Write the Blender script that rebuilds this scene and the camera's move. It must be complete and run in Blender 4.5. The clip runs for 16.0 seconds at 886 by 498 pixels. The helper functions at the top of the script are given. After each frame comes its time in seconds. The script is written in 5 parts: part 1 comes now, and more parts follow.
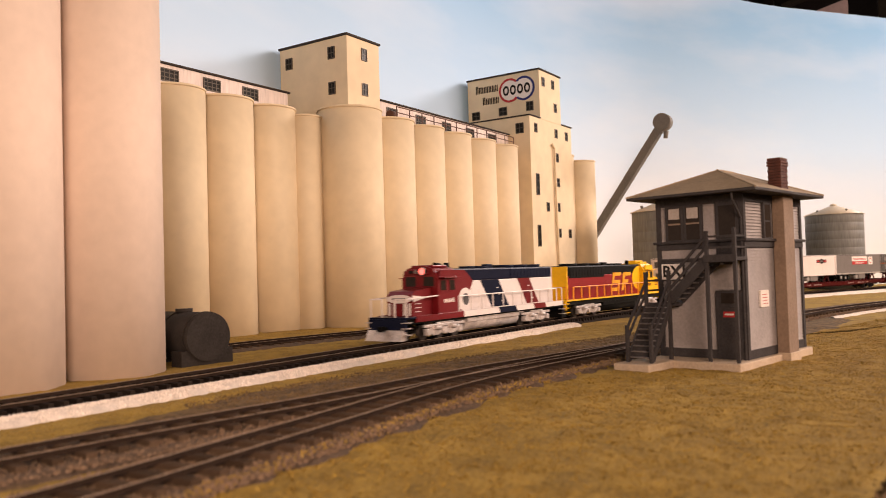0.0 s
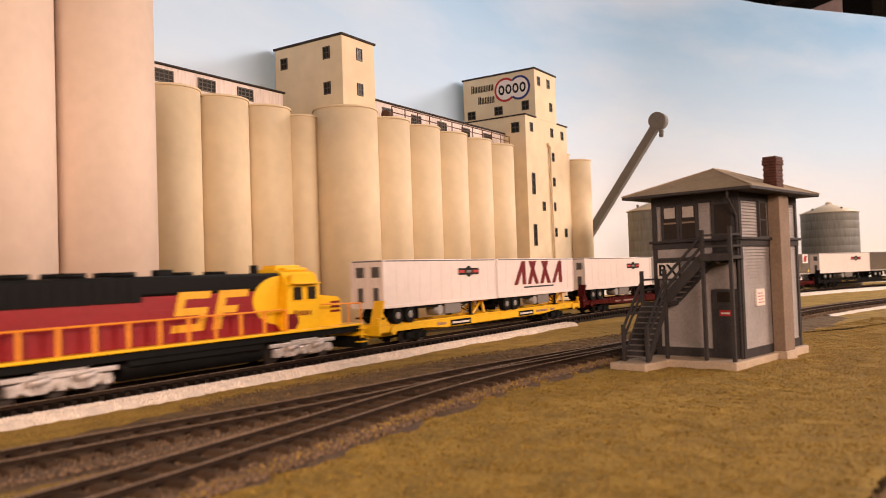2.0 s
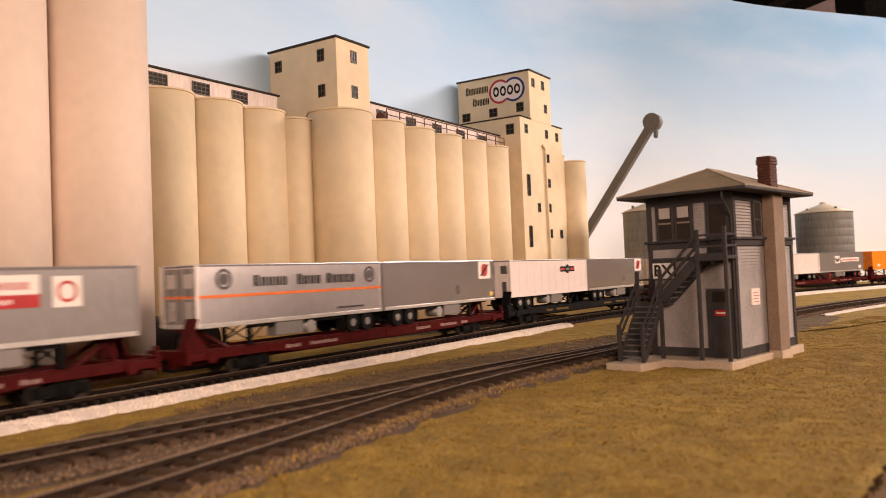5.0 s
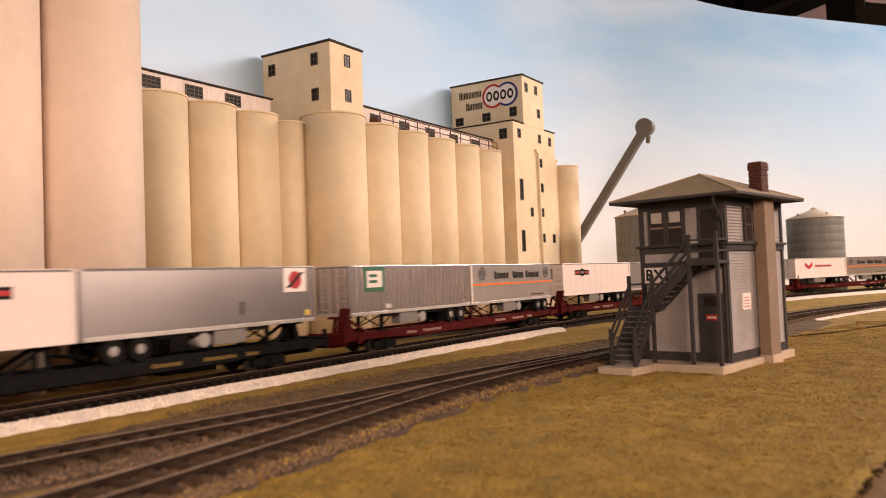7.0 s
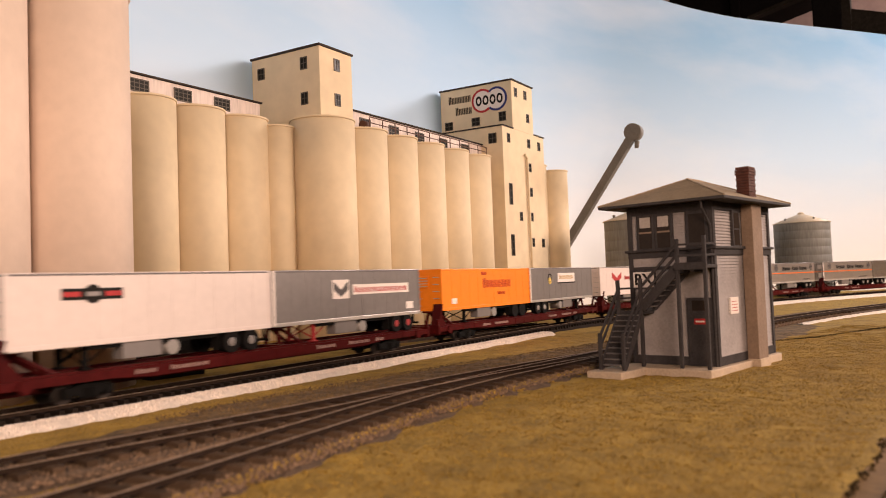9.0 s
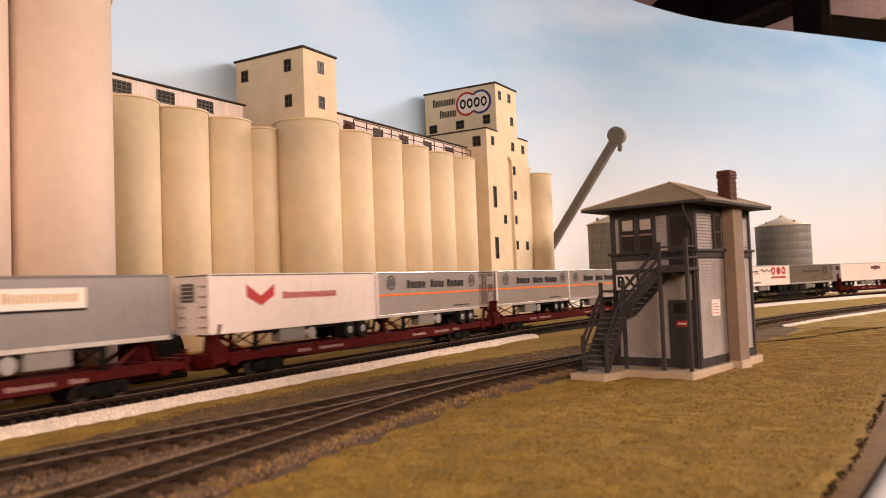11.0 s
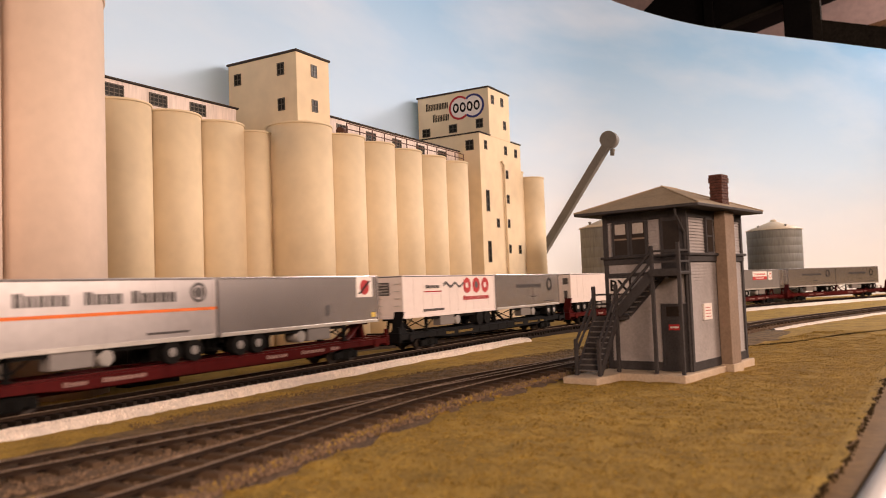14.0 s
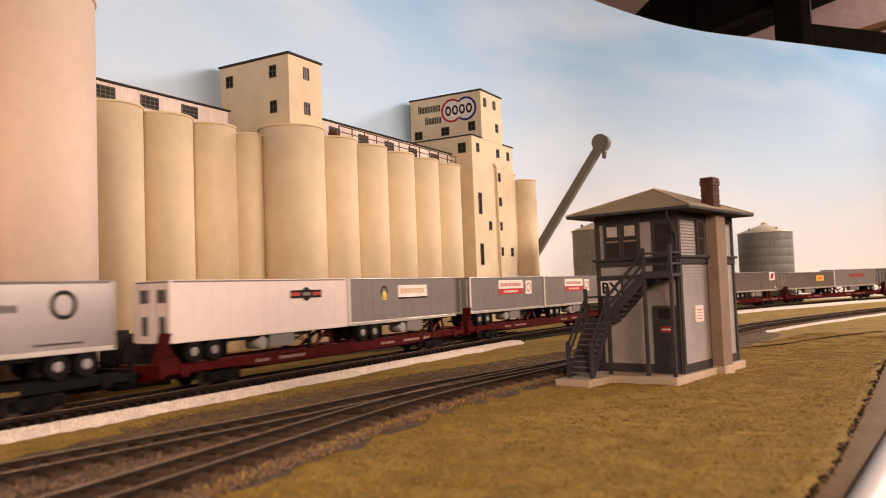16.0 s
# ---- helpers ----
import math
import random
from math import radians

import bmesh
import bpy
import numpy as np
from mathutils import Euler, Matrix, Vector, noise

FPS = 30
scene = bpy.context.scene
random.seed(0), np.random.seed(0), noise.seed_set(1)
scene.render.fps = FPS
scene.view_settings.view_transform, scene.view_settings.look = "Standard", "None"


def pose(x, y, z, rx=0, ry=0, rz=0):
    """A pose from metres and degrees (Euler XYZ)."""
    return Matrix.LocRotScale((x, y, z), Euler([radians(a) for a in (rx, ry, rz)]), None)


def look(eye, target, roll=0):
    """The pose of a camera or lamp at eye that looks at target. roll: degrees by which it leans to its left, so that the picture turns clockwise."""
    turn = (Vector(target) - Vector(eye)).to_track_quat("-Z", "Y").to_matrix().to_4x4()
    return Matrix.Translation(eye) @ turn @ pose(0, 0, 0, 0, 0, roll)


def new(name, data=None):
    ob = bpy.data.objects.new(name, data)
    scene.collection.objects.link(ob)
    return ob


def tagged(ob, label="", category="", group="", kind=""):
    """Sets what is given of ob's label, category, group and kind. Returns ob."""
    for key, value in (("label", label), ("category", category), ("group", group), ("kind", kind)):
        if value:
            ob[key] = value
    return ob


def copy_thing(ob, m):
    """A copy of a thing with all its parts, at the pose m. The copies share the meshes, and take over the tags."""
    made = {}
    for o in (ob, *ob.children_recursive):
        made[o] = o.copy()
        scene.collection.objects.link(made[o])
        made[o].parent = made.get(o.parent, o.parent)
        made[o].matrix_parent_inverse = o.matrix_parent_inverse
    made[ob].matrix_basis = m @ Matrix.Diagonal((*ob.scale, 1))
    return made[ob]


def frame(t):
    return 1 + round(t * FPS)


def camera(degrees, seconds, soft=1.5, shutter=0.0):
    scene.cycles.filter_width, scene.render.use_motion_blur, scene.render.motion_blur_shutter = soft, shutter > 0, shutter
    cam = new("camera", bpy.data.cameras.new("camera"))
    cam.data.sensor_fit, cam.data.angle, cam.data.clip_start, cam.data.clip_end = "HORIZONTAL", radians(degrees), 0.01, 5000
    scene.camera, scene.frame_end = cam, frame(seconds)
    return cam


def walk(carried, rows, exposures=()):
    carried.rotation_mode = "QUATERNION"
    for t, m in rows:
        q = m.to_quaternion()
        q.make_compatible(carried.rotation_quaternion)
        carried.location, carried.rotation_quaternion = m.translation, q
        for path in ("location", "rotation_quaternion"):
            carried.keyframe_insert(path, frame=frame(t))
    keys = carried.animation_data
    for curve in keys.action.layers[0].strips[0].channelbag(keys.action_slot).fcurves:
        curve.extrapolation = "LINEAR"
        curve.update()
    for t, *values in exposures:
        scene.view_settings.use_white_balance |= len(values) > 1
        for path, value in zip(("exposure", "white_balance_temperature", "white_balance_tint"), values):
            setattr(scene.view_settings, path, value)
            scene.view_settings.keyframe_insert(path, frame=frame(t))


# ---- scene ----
K = 0.011          # metres of the model for one metre of what it stands for


def U(*v):
    return Vector([c * K for c in v])


def view(x, y, z, yaw, pitch, roll):
    a, b = radians(yaw), radians(pitch)
    eye = U(x, y, z)
    way = Vector((math.sin(a) * math.cos(b), math.cos(a) * math.cos(b), math.sin(b)))
    return look(eye, eye + way, roll)


cam = camera(58.97, 16.0, soft=0.85, shutter=0.35)
WALK = [
    (0, -30.689, -30.096, 4.328, 56.427, 1.733, -1.718), (0.5, -30.612, -30.087, 4.320, 56.473, 1.691, -1.803),
    (1, -30.610, -30.069, 4.333, 56.553, 1.639, -1.878), (1.5, -30.599, -30.071, 4.327, 56.630, 1.661, -1.928),
    (2, -30.620, -30.081, 4.345, 56.697, 1.695, -1.956), (2.5, -30.614, -30.076, 4.336, 56.810, 1.743, -1.964),
    (3, -30.608, -30.087, 4.326, 56.824, 1.796, -2.069), (3.5, -30.612, -30.095, 4.319, 56.844, 1.830, -2.135),
    (4, -30.597, -30.096, 4.317, 56.865, 1.868, -2.227), (6.5, -30.622, -30.110, 4.309, 57.351, 1.941, -2.313),
    (7, -30.665, -30.129, 4.302, 57.554, 2.125, -2.152), (7.5, -30.686, -30.153, 4.329, 57.770, 2.251, -2.080),
    (8, -30.696, -30.144, 4.311, 58.006, 2.353, -2.068), (8.5, -30.686, -30.149, 4.297, 58.153, 2.415, -2.155),
    (9, -30.689, -30.140, 4.290, 58.343, 2.417, -2.142), (11.5, -30.757, -30.203, 4.288, 59.783, 2.624, -2.210),
    (12, -30.763, -30.191, 4.283, 60.009, 2.673, -2.229), (12.5, -30.733, -30.200, 4.281, 60.078, 2.709, -2.244),
    (13, -30.747, -30.197, 4.287, 60.071, 2.727, -2.240), (13.5, -30.754, -30.202, 4.287, 60.020, 2.769, -2.192),
    (14, -30.779, -30.195, 4.280, 60.034, 2.827, -2.158), (14.5, -30.778, -30.206, 4.273, 60.128, 2.883, -2.142),
    (15, -30.790, -30.223, 4.277, 60.255, 2.938, -2.160), (15.5, -30.783, -30.218, 4.285, 60.434, 2.959, -2.155),
    (16, -30.800, -30.203, 4.261, 60.605, 3.009, -2.188)]
cam.data.dof.use_dof, cam.data.dof.focus_distance, cam.data.dof.aperture_fstop = True, 0.68, 20.0
walk(cam, [(r[0], view(*r[1:])) for r in WALK], exposures=((0, 0.0), (3, -0.04), (9, -0.06), (16, -0.09)))

# ---- light: warm room light and unseen area lamps on the aisle side ----
world = bpy.data.worlds.new("room")
scene.world = world
world.use_nodes = True
world.node_tree.nodes["Background"].inputs[0].default_value = (1.0, 0.80, 0.69, 1)
world.node_tree.nodes["Background"].inputs[1].default_value = 0.04


def unseen_area_lamp(name, eye, target, w, h, watts, colour):
    lamp = bpy.data.lights.new(name, "AREA")
    lamp.shape, lamp.size, lamp.size_y, lamp.energy, lamp.color = "RECTANGLE", w, h, watts, colour
    ob = new(name, lamp)
    ob.matrix_world = look(eye, target)
    return ob


unseen_area_lamp("room_lamp_main", (0.90, -1.54, 0.55), (0.2, 0.25, 0.04), 0.9, 0.45, 28, (1.0, 0.735, 0.60))
# unseen fill, added to brighten the near silos and the tower's door face
unseen_area_lamp("fill_lamp_aisle", (-1.05, -0.95, 0.42), (0.1, 0.1, 0.0), 0.5, 0.35, 17, (1.0, 0.69, 0.53))
unseen_area_lamp("room_lamp_far", (2.4, -1.15, 1.1), (1.15, 0.15, 0.3), 0.6, 0.4, 40, (1.0, 0.82, 0.75))

# ---- materials ----


def mat(name, col, rough=0.6, metal=0.0, var=0.12, size=1.0, bump=0.15, grain=8.0, tint=None, island=0.0, streak=False, emit=0.0):
    """col: base colour, linear. size: width in metres of what it stands for of the broad stains; grain: how much finer the fine ones are."""
    m = bpy.data.materials.new(name)
    m.use_nodes = True
    n, l = m.node_tree.nodes, m.node_tree.links
    b = n["Principled BSDF"]
    b.inputs["Roughness"].default_value, b.inputs["Metallic"].default_value = rough, metal
    b.inputs["Specular IOR Level"].default_value = 0.28 if max(col) > 0.08 else 0.06
    co = n.new("ShaderNodeTexCoord")
    mp = n.new("ShaderNodeMapping")
    mp.inputs["Scale"].default_value = (1, 1, 0.15) if streak else (1, 1, 1)
    l.new(co.outputs["Object"], mp.inputs["Vector"])
    a, c = n.new("ShaderNodeTexNoise"), n.new("ShaderNodeTexNoise")
    for t, s, d in ((a, 1 / (size * K), 4), (c, grain / (size * K), 3)):
        t.inputs["Scale"].default_value, t.inputs["Detail"].default_value = s, d
        l.new(mp.outputs[0], t.inputs["Vector"])
    add = n.new("ShaderNodeMath")
    add.operation = "MULTIPLY_ADD"
    add.inputs[1].default_value = 0.5
    half = n.new("ShaderNodeMath")
    half.operation = "MULTIPLY"
    half.inputs[1].default_value = 0.5
    l.new(c.outputs[0], half.inputs[0])
    l.new(a.outputs[0], add.inputs[0])
    l.new(half.outputs[0], add.inputs[2])
    ramp = n.new("ShaderNodeValToRGB")
    t2 = tint or tuple(max(0.0, v * (1 - 2 * var)) for v in col)
    ramp.color_ramp.elements[0].position, ramp.color_ramp.elements[1].position = 0.34, 0.64
    ramp.color_ramp.elements[0].color = (*t2, 1)
    ramp.color_ramp.elements[1].color = (*[min(1, v * (1 + var * 0.6)) for v in col], 1)
    l.new(add.outputs[0], ramp.inputs[0])
    out = ramp.outputs[0]
    if island:
        g, mm, hs = n.new("ShaderNodeNewGeometry"), n.new("ShaderNodeMapRange"), n.new("ShaderNodeHueSaturation")
        mm.inputs["To Min"].default_value, mm.inputs["To Max"].default_value = 1 - island, 1 + island
        l.new(g.outputs["Random Per Island"], mm.inputs["Value"])
        l.new(mm.outputs[0], hs.inputs["Value"])
        l.new(out, hs.inputs["Color"])
        out = hs.outputs[0]
    l.new(out, b.inputs["Base Color"])
    if bump:
        bp = n.new("ShaderNodeBump")
        bp.inputs["Strength"].default_value, bp.inputs["Distance"].default_value = bump, 0.0012
        l.new(add.outputs[0], bp.inputs["Height"])
        l.new(bp.outputs[0], b.inputs["Normal"])
    if emit:
        b.inputs["Emission Color"].default_value, b.inputs["Emission Strength"].default_value = (*col, 1), emit
    return m


CONCRETE = mat("cream_concrete", (0.735, 0.60, 0.40), 0.7, var=0.05, size=7, grain=4, bump=0.05)
CONCRETE2 = mat("near_concrete", (0.70, 0.56, 0.455), 0.75, var=0.035, size=6, grain=8, bump=0.1)
PINKISH = mat("gallery_wall", (0.72, 0.62, 0.56), 0.7, var=0.12, size=2, bump=0.1, streak=True)
DARK = mat("dark_roofing", (0.05, 0.042, 0.038), 0.7, var=0.2, size=1)
WINDOW = mat("window_black", (0.02, 0.018, 0.015), 0.25, var=0.1, size=1, bump=0)
MULLION = mat("mullion_brown", (0.085, 0.065, 0.042), 0.5, size=1)
RAILING = mat("rust_railing", (0.10, 0.045, 0.03), 0.6, size=1)
GREY_PLASTIC = mat("auger_grey", (0.16, 0.145, 0.125), 0.5, var=0.1, size=2)
BIN_METAL = mat("bin_metal", (0.20, 0.195, 0.175), 0.6, metal=0.05, var=0.15, size=2, streak=True)
BIN_ROOF = mat("bin_roof", (0.62, 0.53, 0.40), 0.5, var=0.08, size=2)
TANK_BLACK = mat("tank_black", (0.035, 0.030, 0.027), 0.5, var=0.15, size=1)
GRASS = mat("dry_grass", (0.39, 0.25, 0.045), 0.95, size=1.3, grain=9, bump=1.0, tint=(0.17, 0.108, 0.022))
DIRT = mat("brown_ballast", (0.15, 0.098, 0.06), 0.95, size=0.5, grain=5, bump=1.0, tint=(0.06, 0.042, 0.03))
STONES = mat("brown_stones", (0.20, 0.13, 0.08), 0.95, size=0.4, bump=0.3, island=0.45)
WHITE_STONES = mat("white_stones", (0.82, 0.73, 0.64), 0.9, size=0.5, bump=0.3, island=0.18)
WHITE_BED = mat("white_gravel_bed", (0.78, 0.69, 0.60), 0.95, size=0.4, bump=1.0)
BLADES = mat("grass_fibres", (0.40, 0.255, 0.048), 0.9, size=0.8, bump=0, tint=(0.22, 0.135, 0.027), island=0.34)
TIE = mat("tie_brown", (0.018, 0.013, 0.010), 0.8, size=0.5, island=0.3)
TIE_OLD = mat("weathered_tie", (0.075, 0.048, 0.03), 0.85, size=0.5, island=0.35)
RAIL = mat("rusty_rail", (0.026, 0.016, 0.011), 0.7, metal=0.0, size=1)
# tan worn head, with the highlight along the rail top painted in
RAIL_TOP = mat("worn_highlit_rail_head", (0.33, 0.235, 0.16), 0.5, metal=0.1, size=1)

# ---- mesh helpers ----


def bx(bm, x0, x1, y0, y1, z0, z1, bevel=0.0):
    vs = [bm.verts.new(v) for v in ((x0, y0, z0), (x1, y0, z0), (x1, y1, z0), (x0, y1, z0), (x0, y0, z1), (x1, y0, z1), (x1, y1, z1), (x0, y1, z1))]
    fs = [bm.faces.new([vs[i] for i in f]) for f in ((3, 2, 1, 0), (4, 5, 6, 7), (0, 1, 5, 4), (1, 2, 6, 5), (2, 3, 7, 6), (3, 0, 4, 7))]
    if bevel:
        es = {e for f in fs for e in f.edges}
        bmesh.ops.bevel(bm, geom=list(es), offset=bevel, segments=2, affect="EDGES", profile=0.5)
    return bm


def prism(bm, pts, d0, d1, axis="y"):
    """A flat outline pushed from d0 to d1: outline in x, z (axis y), y, z (axis x) or x, y (axis z)."""
    put = {"y": lambda a, b, d: (a, d, b), "x": lambda a, b, d: (d, a, b), "z": lambda a, b, d: (a, b, d)}[axis]
    lo, hi = [bm.verts.new(put(a, b, d0)) for a, b in pts], [bm.verts.new(put(a, b, d1)) for a, b in pts]
    made_faces = [bm.faces.new(lo), bm.faces.new(hi[::-1])]
    for i in range(len(pts)):
        j = (i + 1) % len(pts)
        made_faces.append(bm.faces.new((lo[j], lo[i], hi[i], hi[j])))
    bmesh.ops.recalc_face_normals(bm, faces=made_faces)
    return bm


def tube(bm, a, b, r0, r1=None, n=12, cap=True):
    a, b = Vector(a), Vector(b)
    r1 = r0 if r1 is None else r1
    q = (b - a).to_track_quat("Z", "Y")
    rings = []
    for p, r in ((a, r0), (b, r1)):
        rings.append([bm.verts.new(p + q @ Vector((r * math.cos(2 * math.pi * i / n), r * math.sin(2 * math.pi * i / n), 0))) for i in range(n)])
    for i in range(n):
        j = (i + 1) % n
        f = bm.faces.new((rings[0][i], rings[0][j], rings[1][j], rings[1][i]))
        f.smooth = n > 8
    if cap:
        bm.faces.new(rings[0][::-1]), bm.faces.new(rings[1])
    return bm


def lathe(bm, cx, cy, prof, n=48):
    """prof: radius and height, from below."""
    rings = [[bm.verts.new((cx + r * math.cos(2 * math.pi * i / n), cy + r * math.sin(2 * math.pi * i / n), z)) for i in range(n)] for r, z in prof]
    for a, b in zip(rings, rings[1:]):
        for i in range(n):
            j = (i + 1) % n
            f = bm.faces.new((a[i], a[j], b[j], b[i]))
            f.smooth = True
    bm.faces.new(rings[0][::-1]), bm.faces.new(rings[-1])
    return bm


def B():
    return bmesh.new()


def data(name, bm, material):
    for v in bm.verts:
        v.co *= K
    me = bpy.data.meshes.new(name)
    bm.to_mesh(me)
    bm.free()
    me.materials.append(material)
    return me


def part(name, bm, material, parent=None, label=""):
    ob = new(name, data(name, bm, material))
    ob.parent = parent
    if label:
        tagged(ob, label)
    return ob


def thing(name, label, category, m=None, group="", kind=""):
    ob = new(name)
    ob.empty_display_size = 0.02
    if m is not None:
        ob.matrix_basis = m
    return tagged(ob, label, category, group, kind)


def at(x, y, z, rz=0.0):
    return pose(x * K, y * K, z * K, 0, 0, rz)


def words(name, text, size, material, parent, m, squeeze=1.0, bold=0.0):
    """Letters as a thin mesh, standing in the x, z plane and facing -y; size is the capital height."""
    cu = bpy.data.curves.new(name, "FONT")
    cu.body, cu.size, cu.extrude, cu.offset, cu.resolution_u = text, size * K / 0.7, 0.0001, bold * K, 2
    cu.align_x, cu.align_y = "CENTER", "CENTER"
    tmp = new(name, cu)
    me = bpy.data.meshes.new_from_object(tmp.evaluated_get(bpy.context.evaluated_depsgraph_get()))
    bpy.data.objects.remove(tmp)
    me.materials.clear()
    me.materials.append(material)
    ob = new(name, me)
    ob.parent = parent
    me.transform(Matrix.Diagonal((squeeze, 1, 1, 1)))
    me.transform(Matrix.Rotation(radians(90), 4, "X"))
    me.transform(m)
    return ob


ZG = -0.6         # ground, below the top of the rail


# ---- tracks ----
BEND, RADIUS, TURN = 28.0, 205.0, radians(40)


def main_line(s):
    """Place and heading on the main line, s metres along it."""
    if s <= BEND:
        return s, 0.0, 0.0
    a = min((s - BEND) / RADIUS, TURN)
    x, y = BEND + RADIUS * math.sin(a), -RADIUS * (1 - math.cos(a))
    rest = max(0.0, s - BEND - RADIUS * TURN)
    return x + rest * math.cos(a), y - rest * math.sin(a), -a


def polyline(pts):
    """A smooth line through pts, stepped every metre."""
    P = [Vector((*p, 0)) for p in pts]
    out = []

    def tangent(i):
        a, b = P[max(0, i - 1)], P[min(len(P) - 1, i + 1)]
        return (b - a).normalized()

    for i in range(len(P) - 1):
        p, q = P[i], P[i + 1]
        L = (q - p).length
        n = max(2, int(L))
        a, b = tangent(i) * L, tangent(i + 1) * L
        for k in range(n):
            t = k / n
            out.append(p * (2 * t ** 3 - 3 * t * t + 1) + a * (t ** 3 - 2 * t * t + t) + q * (3 * t * t - 2 * t ** 3) + b * (t ** 3 - t * t))
    out.append(P[-1])
    return [(p.x, p.y) for p in out]


def ribbon(bm, line, off0, off1, z0, z1, base=None):
    """A strip along the line between two offsets to its left, with its sides down to base."""
    rows = []
    for i, (x, y) in enumerate(line):
        a, b = line[max(0, i - 1)], line[min(len(line) - 1, i + 1)]
        d = Vector((b[0] - a[0], b[1] - a[1])).normalized()
        nx, ny = -d.y, d.x
        prof = [(off0, z0), (off1, z1)] if base is None else [(off0, base), (off0, z0), (off1, z1), (off1, base)]
        rows.append([bm.verts.new((x + nx * o, y + ny * o, z)) for o, z in prof])
    for a, b in zip(rows, rows[1:]):
        for i in range(len(a) - 1):
            bm.faces.new((a[i + 1], a[i], b[i], b[i + 1]))
    return bm


def track(name, line, z, label, tie_mat, every=0.58, wide=0.11):
    """A track: two rails with worn, highlight-coloured heads and all its ties; z is the top of the rail."""
    t = thing(name, label, "railway track", kind="structure")
    for side in (-1, 1):
        o = side * 0.75
        part("rail", ribbon(B(), line, o - 0.036, o + 0.036, z - 0.012, z - 0.012, z - 0.15), RAIL, t)
        part("rail_head", ribbon(B(), line, o - 0.034, o + 0.034, z, z, z - 0.011), RAIL_TOP, t, "worn rail head with a painted highlight")
    bm = B()
    d = 0.0
    for a, b in zip(line, line[1:]):
        v = Vector((b[0] - a[0], b[1] - a[1]))
        L = v.length
        v.normalize()
        while d < L:
            c = Vector(a) + v * d
            w = Vector((-v.y, v.x))
            j = random.uniform(-0.05, 0.05)
            co = []
            for zz in (z - 0.5, z - 0.148):
                for e, f in ((-wide, -1.32 + j), (wide, -1.32 + j), (wide, 1.32 + j), (-wide, 1.32 + j)):
                    co.append(bm.verts.new((*(c + v * e + w * f), zz)))
            for f in ((4, 5, 6, 7), (0, 1, 5, 4), (1, 2, 6, 5), (2, 3, 7, 6), (3, 0, 4, 7)):
                bm.faces.new([co[i] for i in f])
            d += every
        d -= L
    tagged(part("ties", bm, tie_mat, t), kind="stuff")
    return t


MAIN = [main_line(s)[:2] for s in range(-480, 30, 6)] + [main_line(s)[:2] for s in range(30, 180, 3)] + [main_line(s)[:2] for s in range(180, 640, 10)]
TRACK2 = polyline([(-60, 15.5), (-20, 15.0), (4, 12.6), (15, 11.0), (28, 7.6), (42, 3.2)])
TRACK3 = polyline([(-120, -6.5), (-40, -6.7), (-19.8, -8.6), (-9, -10.3), (-3, -10.95), (2, -11.6), (8, -12.75), (13, -13.75), (30, -16.2), (48, -18.6), (66, -23.5), (90, -32), (140, -56)])
TRACK4 = polyline([(-120, -16), (-40, -14.4), (-21.3, -13.9), (-15.3, -13.4), (-11.3, -13.05), (-7.6, -12.72), (-3.5, -12.52), (1.2, -12.65), (7, -13.2), (14, -14.05)])
track("track_main", MAIN, 0.0, "dark weathered main line beside white gravel", TIE)
track("track_siding", TRACK2, -0.15, "weathered siding in dry grass at the silos", TIE_OLD, 0.92, 0.15)
track("track_yard", TRACK3, -0.12, "brown weathered yard track in dirt ballast", TIE_OLD, 0.92, 0.15)
track("track_branch", TRACK4, -0.124, "brown weathered track joining at a turnout", TIE_OLD, 0.92, 0.15)


def lie(x, y):
    """How far the ground lies below the track bed: the field before the yard is lower."""
    k = min(1.0, max(0.0, (-15.6 - y) / 2.5))
    return -0.06 * k * k * (3 - 2 * k)


def bank(name, line, off0, off1, z, material, label, amp=0.25, edge=0.5):
    """A low bank of ballast with uneven shoulders."""
    fine = []
    for a, b in zip(line, line[1:]):
        n = max(1, int(math.hypot(b[0] - a[0], b[1] - a[1]) / 0.5)) if abs(a[0]) < 70 else 1
        fine += [(a[0] + (b[0] - a[0]) * k / n, a[1] + (b[1] - a[1]) * k / n) for k in range(n)]
    fine.append(line[-1])
    bm = B()
    rows = []
    for i, (x, y) in enumerate(fine):
        a, b = fine[max(0, i - 1)], fine[min(len(fine) - 1, i + 1)]
        d = Vector((b[0] - a[0], b[1] - a[1])).normalized()
        l = off0 + amp * (noise.noise((x * 0.9, y * 0.9, 1.0)) + 0.6 * noise.noise((x * 3, y * 3, 7)))
        r = off1 + amp * (noise.noise((x * 0.9, y * 0.9, 5.0)) + 0.6 * noise.noise((x * 3, y * 3, 9)))
        prof = [(l - edge, ZG - 0.08), (l, z)] + [(l + (r - l) * k / 6, z + 0.03 * noise.noise((x * 2, y * 2, k))) for k in range(1, 6)] + [(r, z), (r + edge, ZG - 0.08)]
        rows.append([bm.verts.new((x - d.y * o, y + d.x * o, zz)) for o, zz in prof])
    for a, b in zip(rows, rows[1:]):
        for i in range(len(a) - 1):
            f = bm.faces.new((a[i + 1], a[i], b[i], b[i + 1]))
            f.smooth = True
    ob = part(name, bm, material)
    return tagged(ob, label, "ballast", kind="structure")


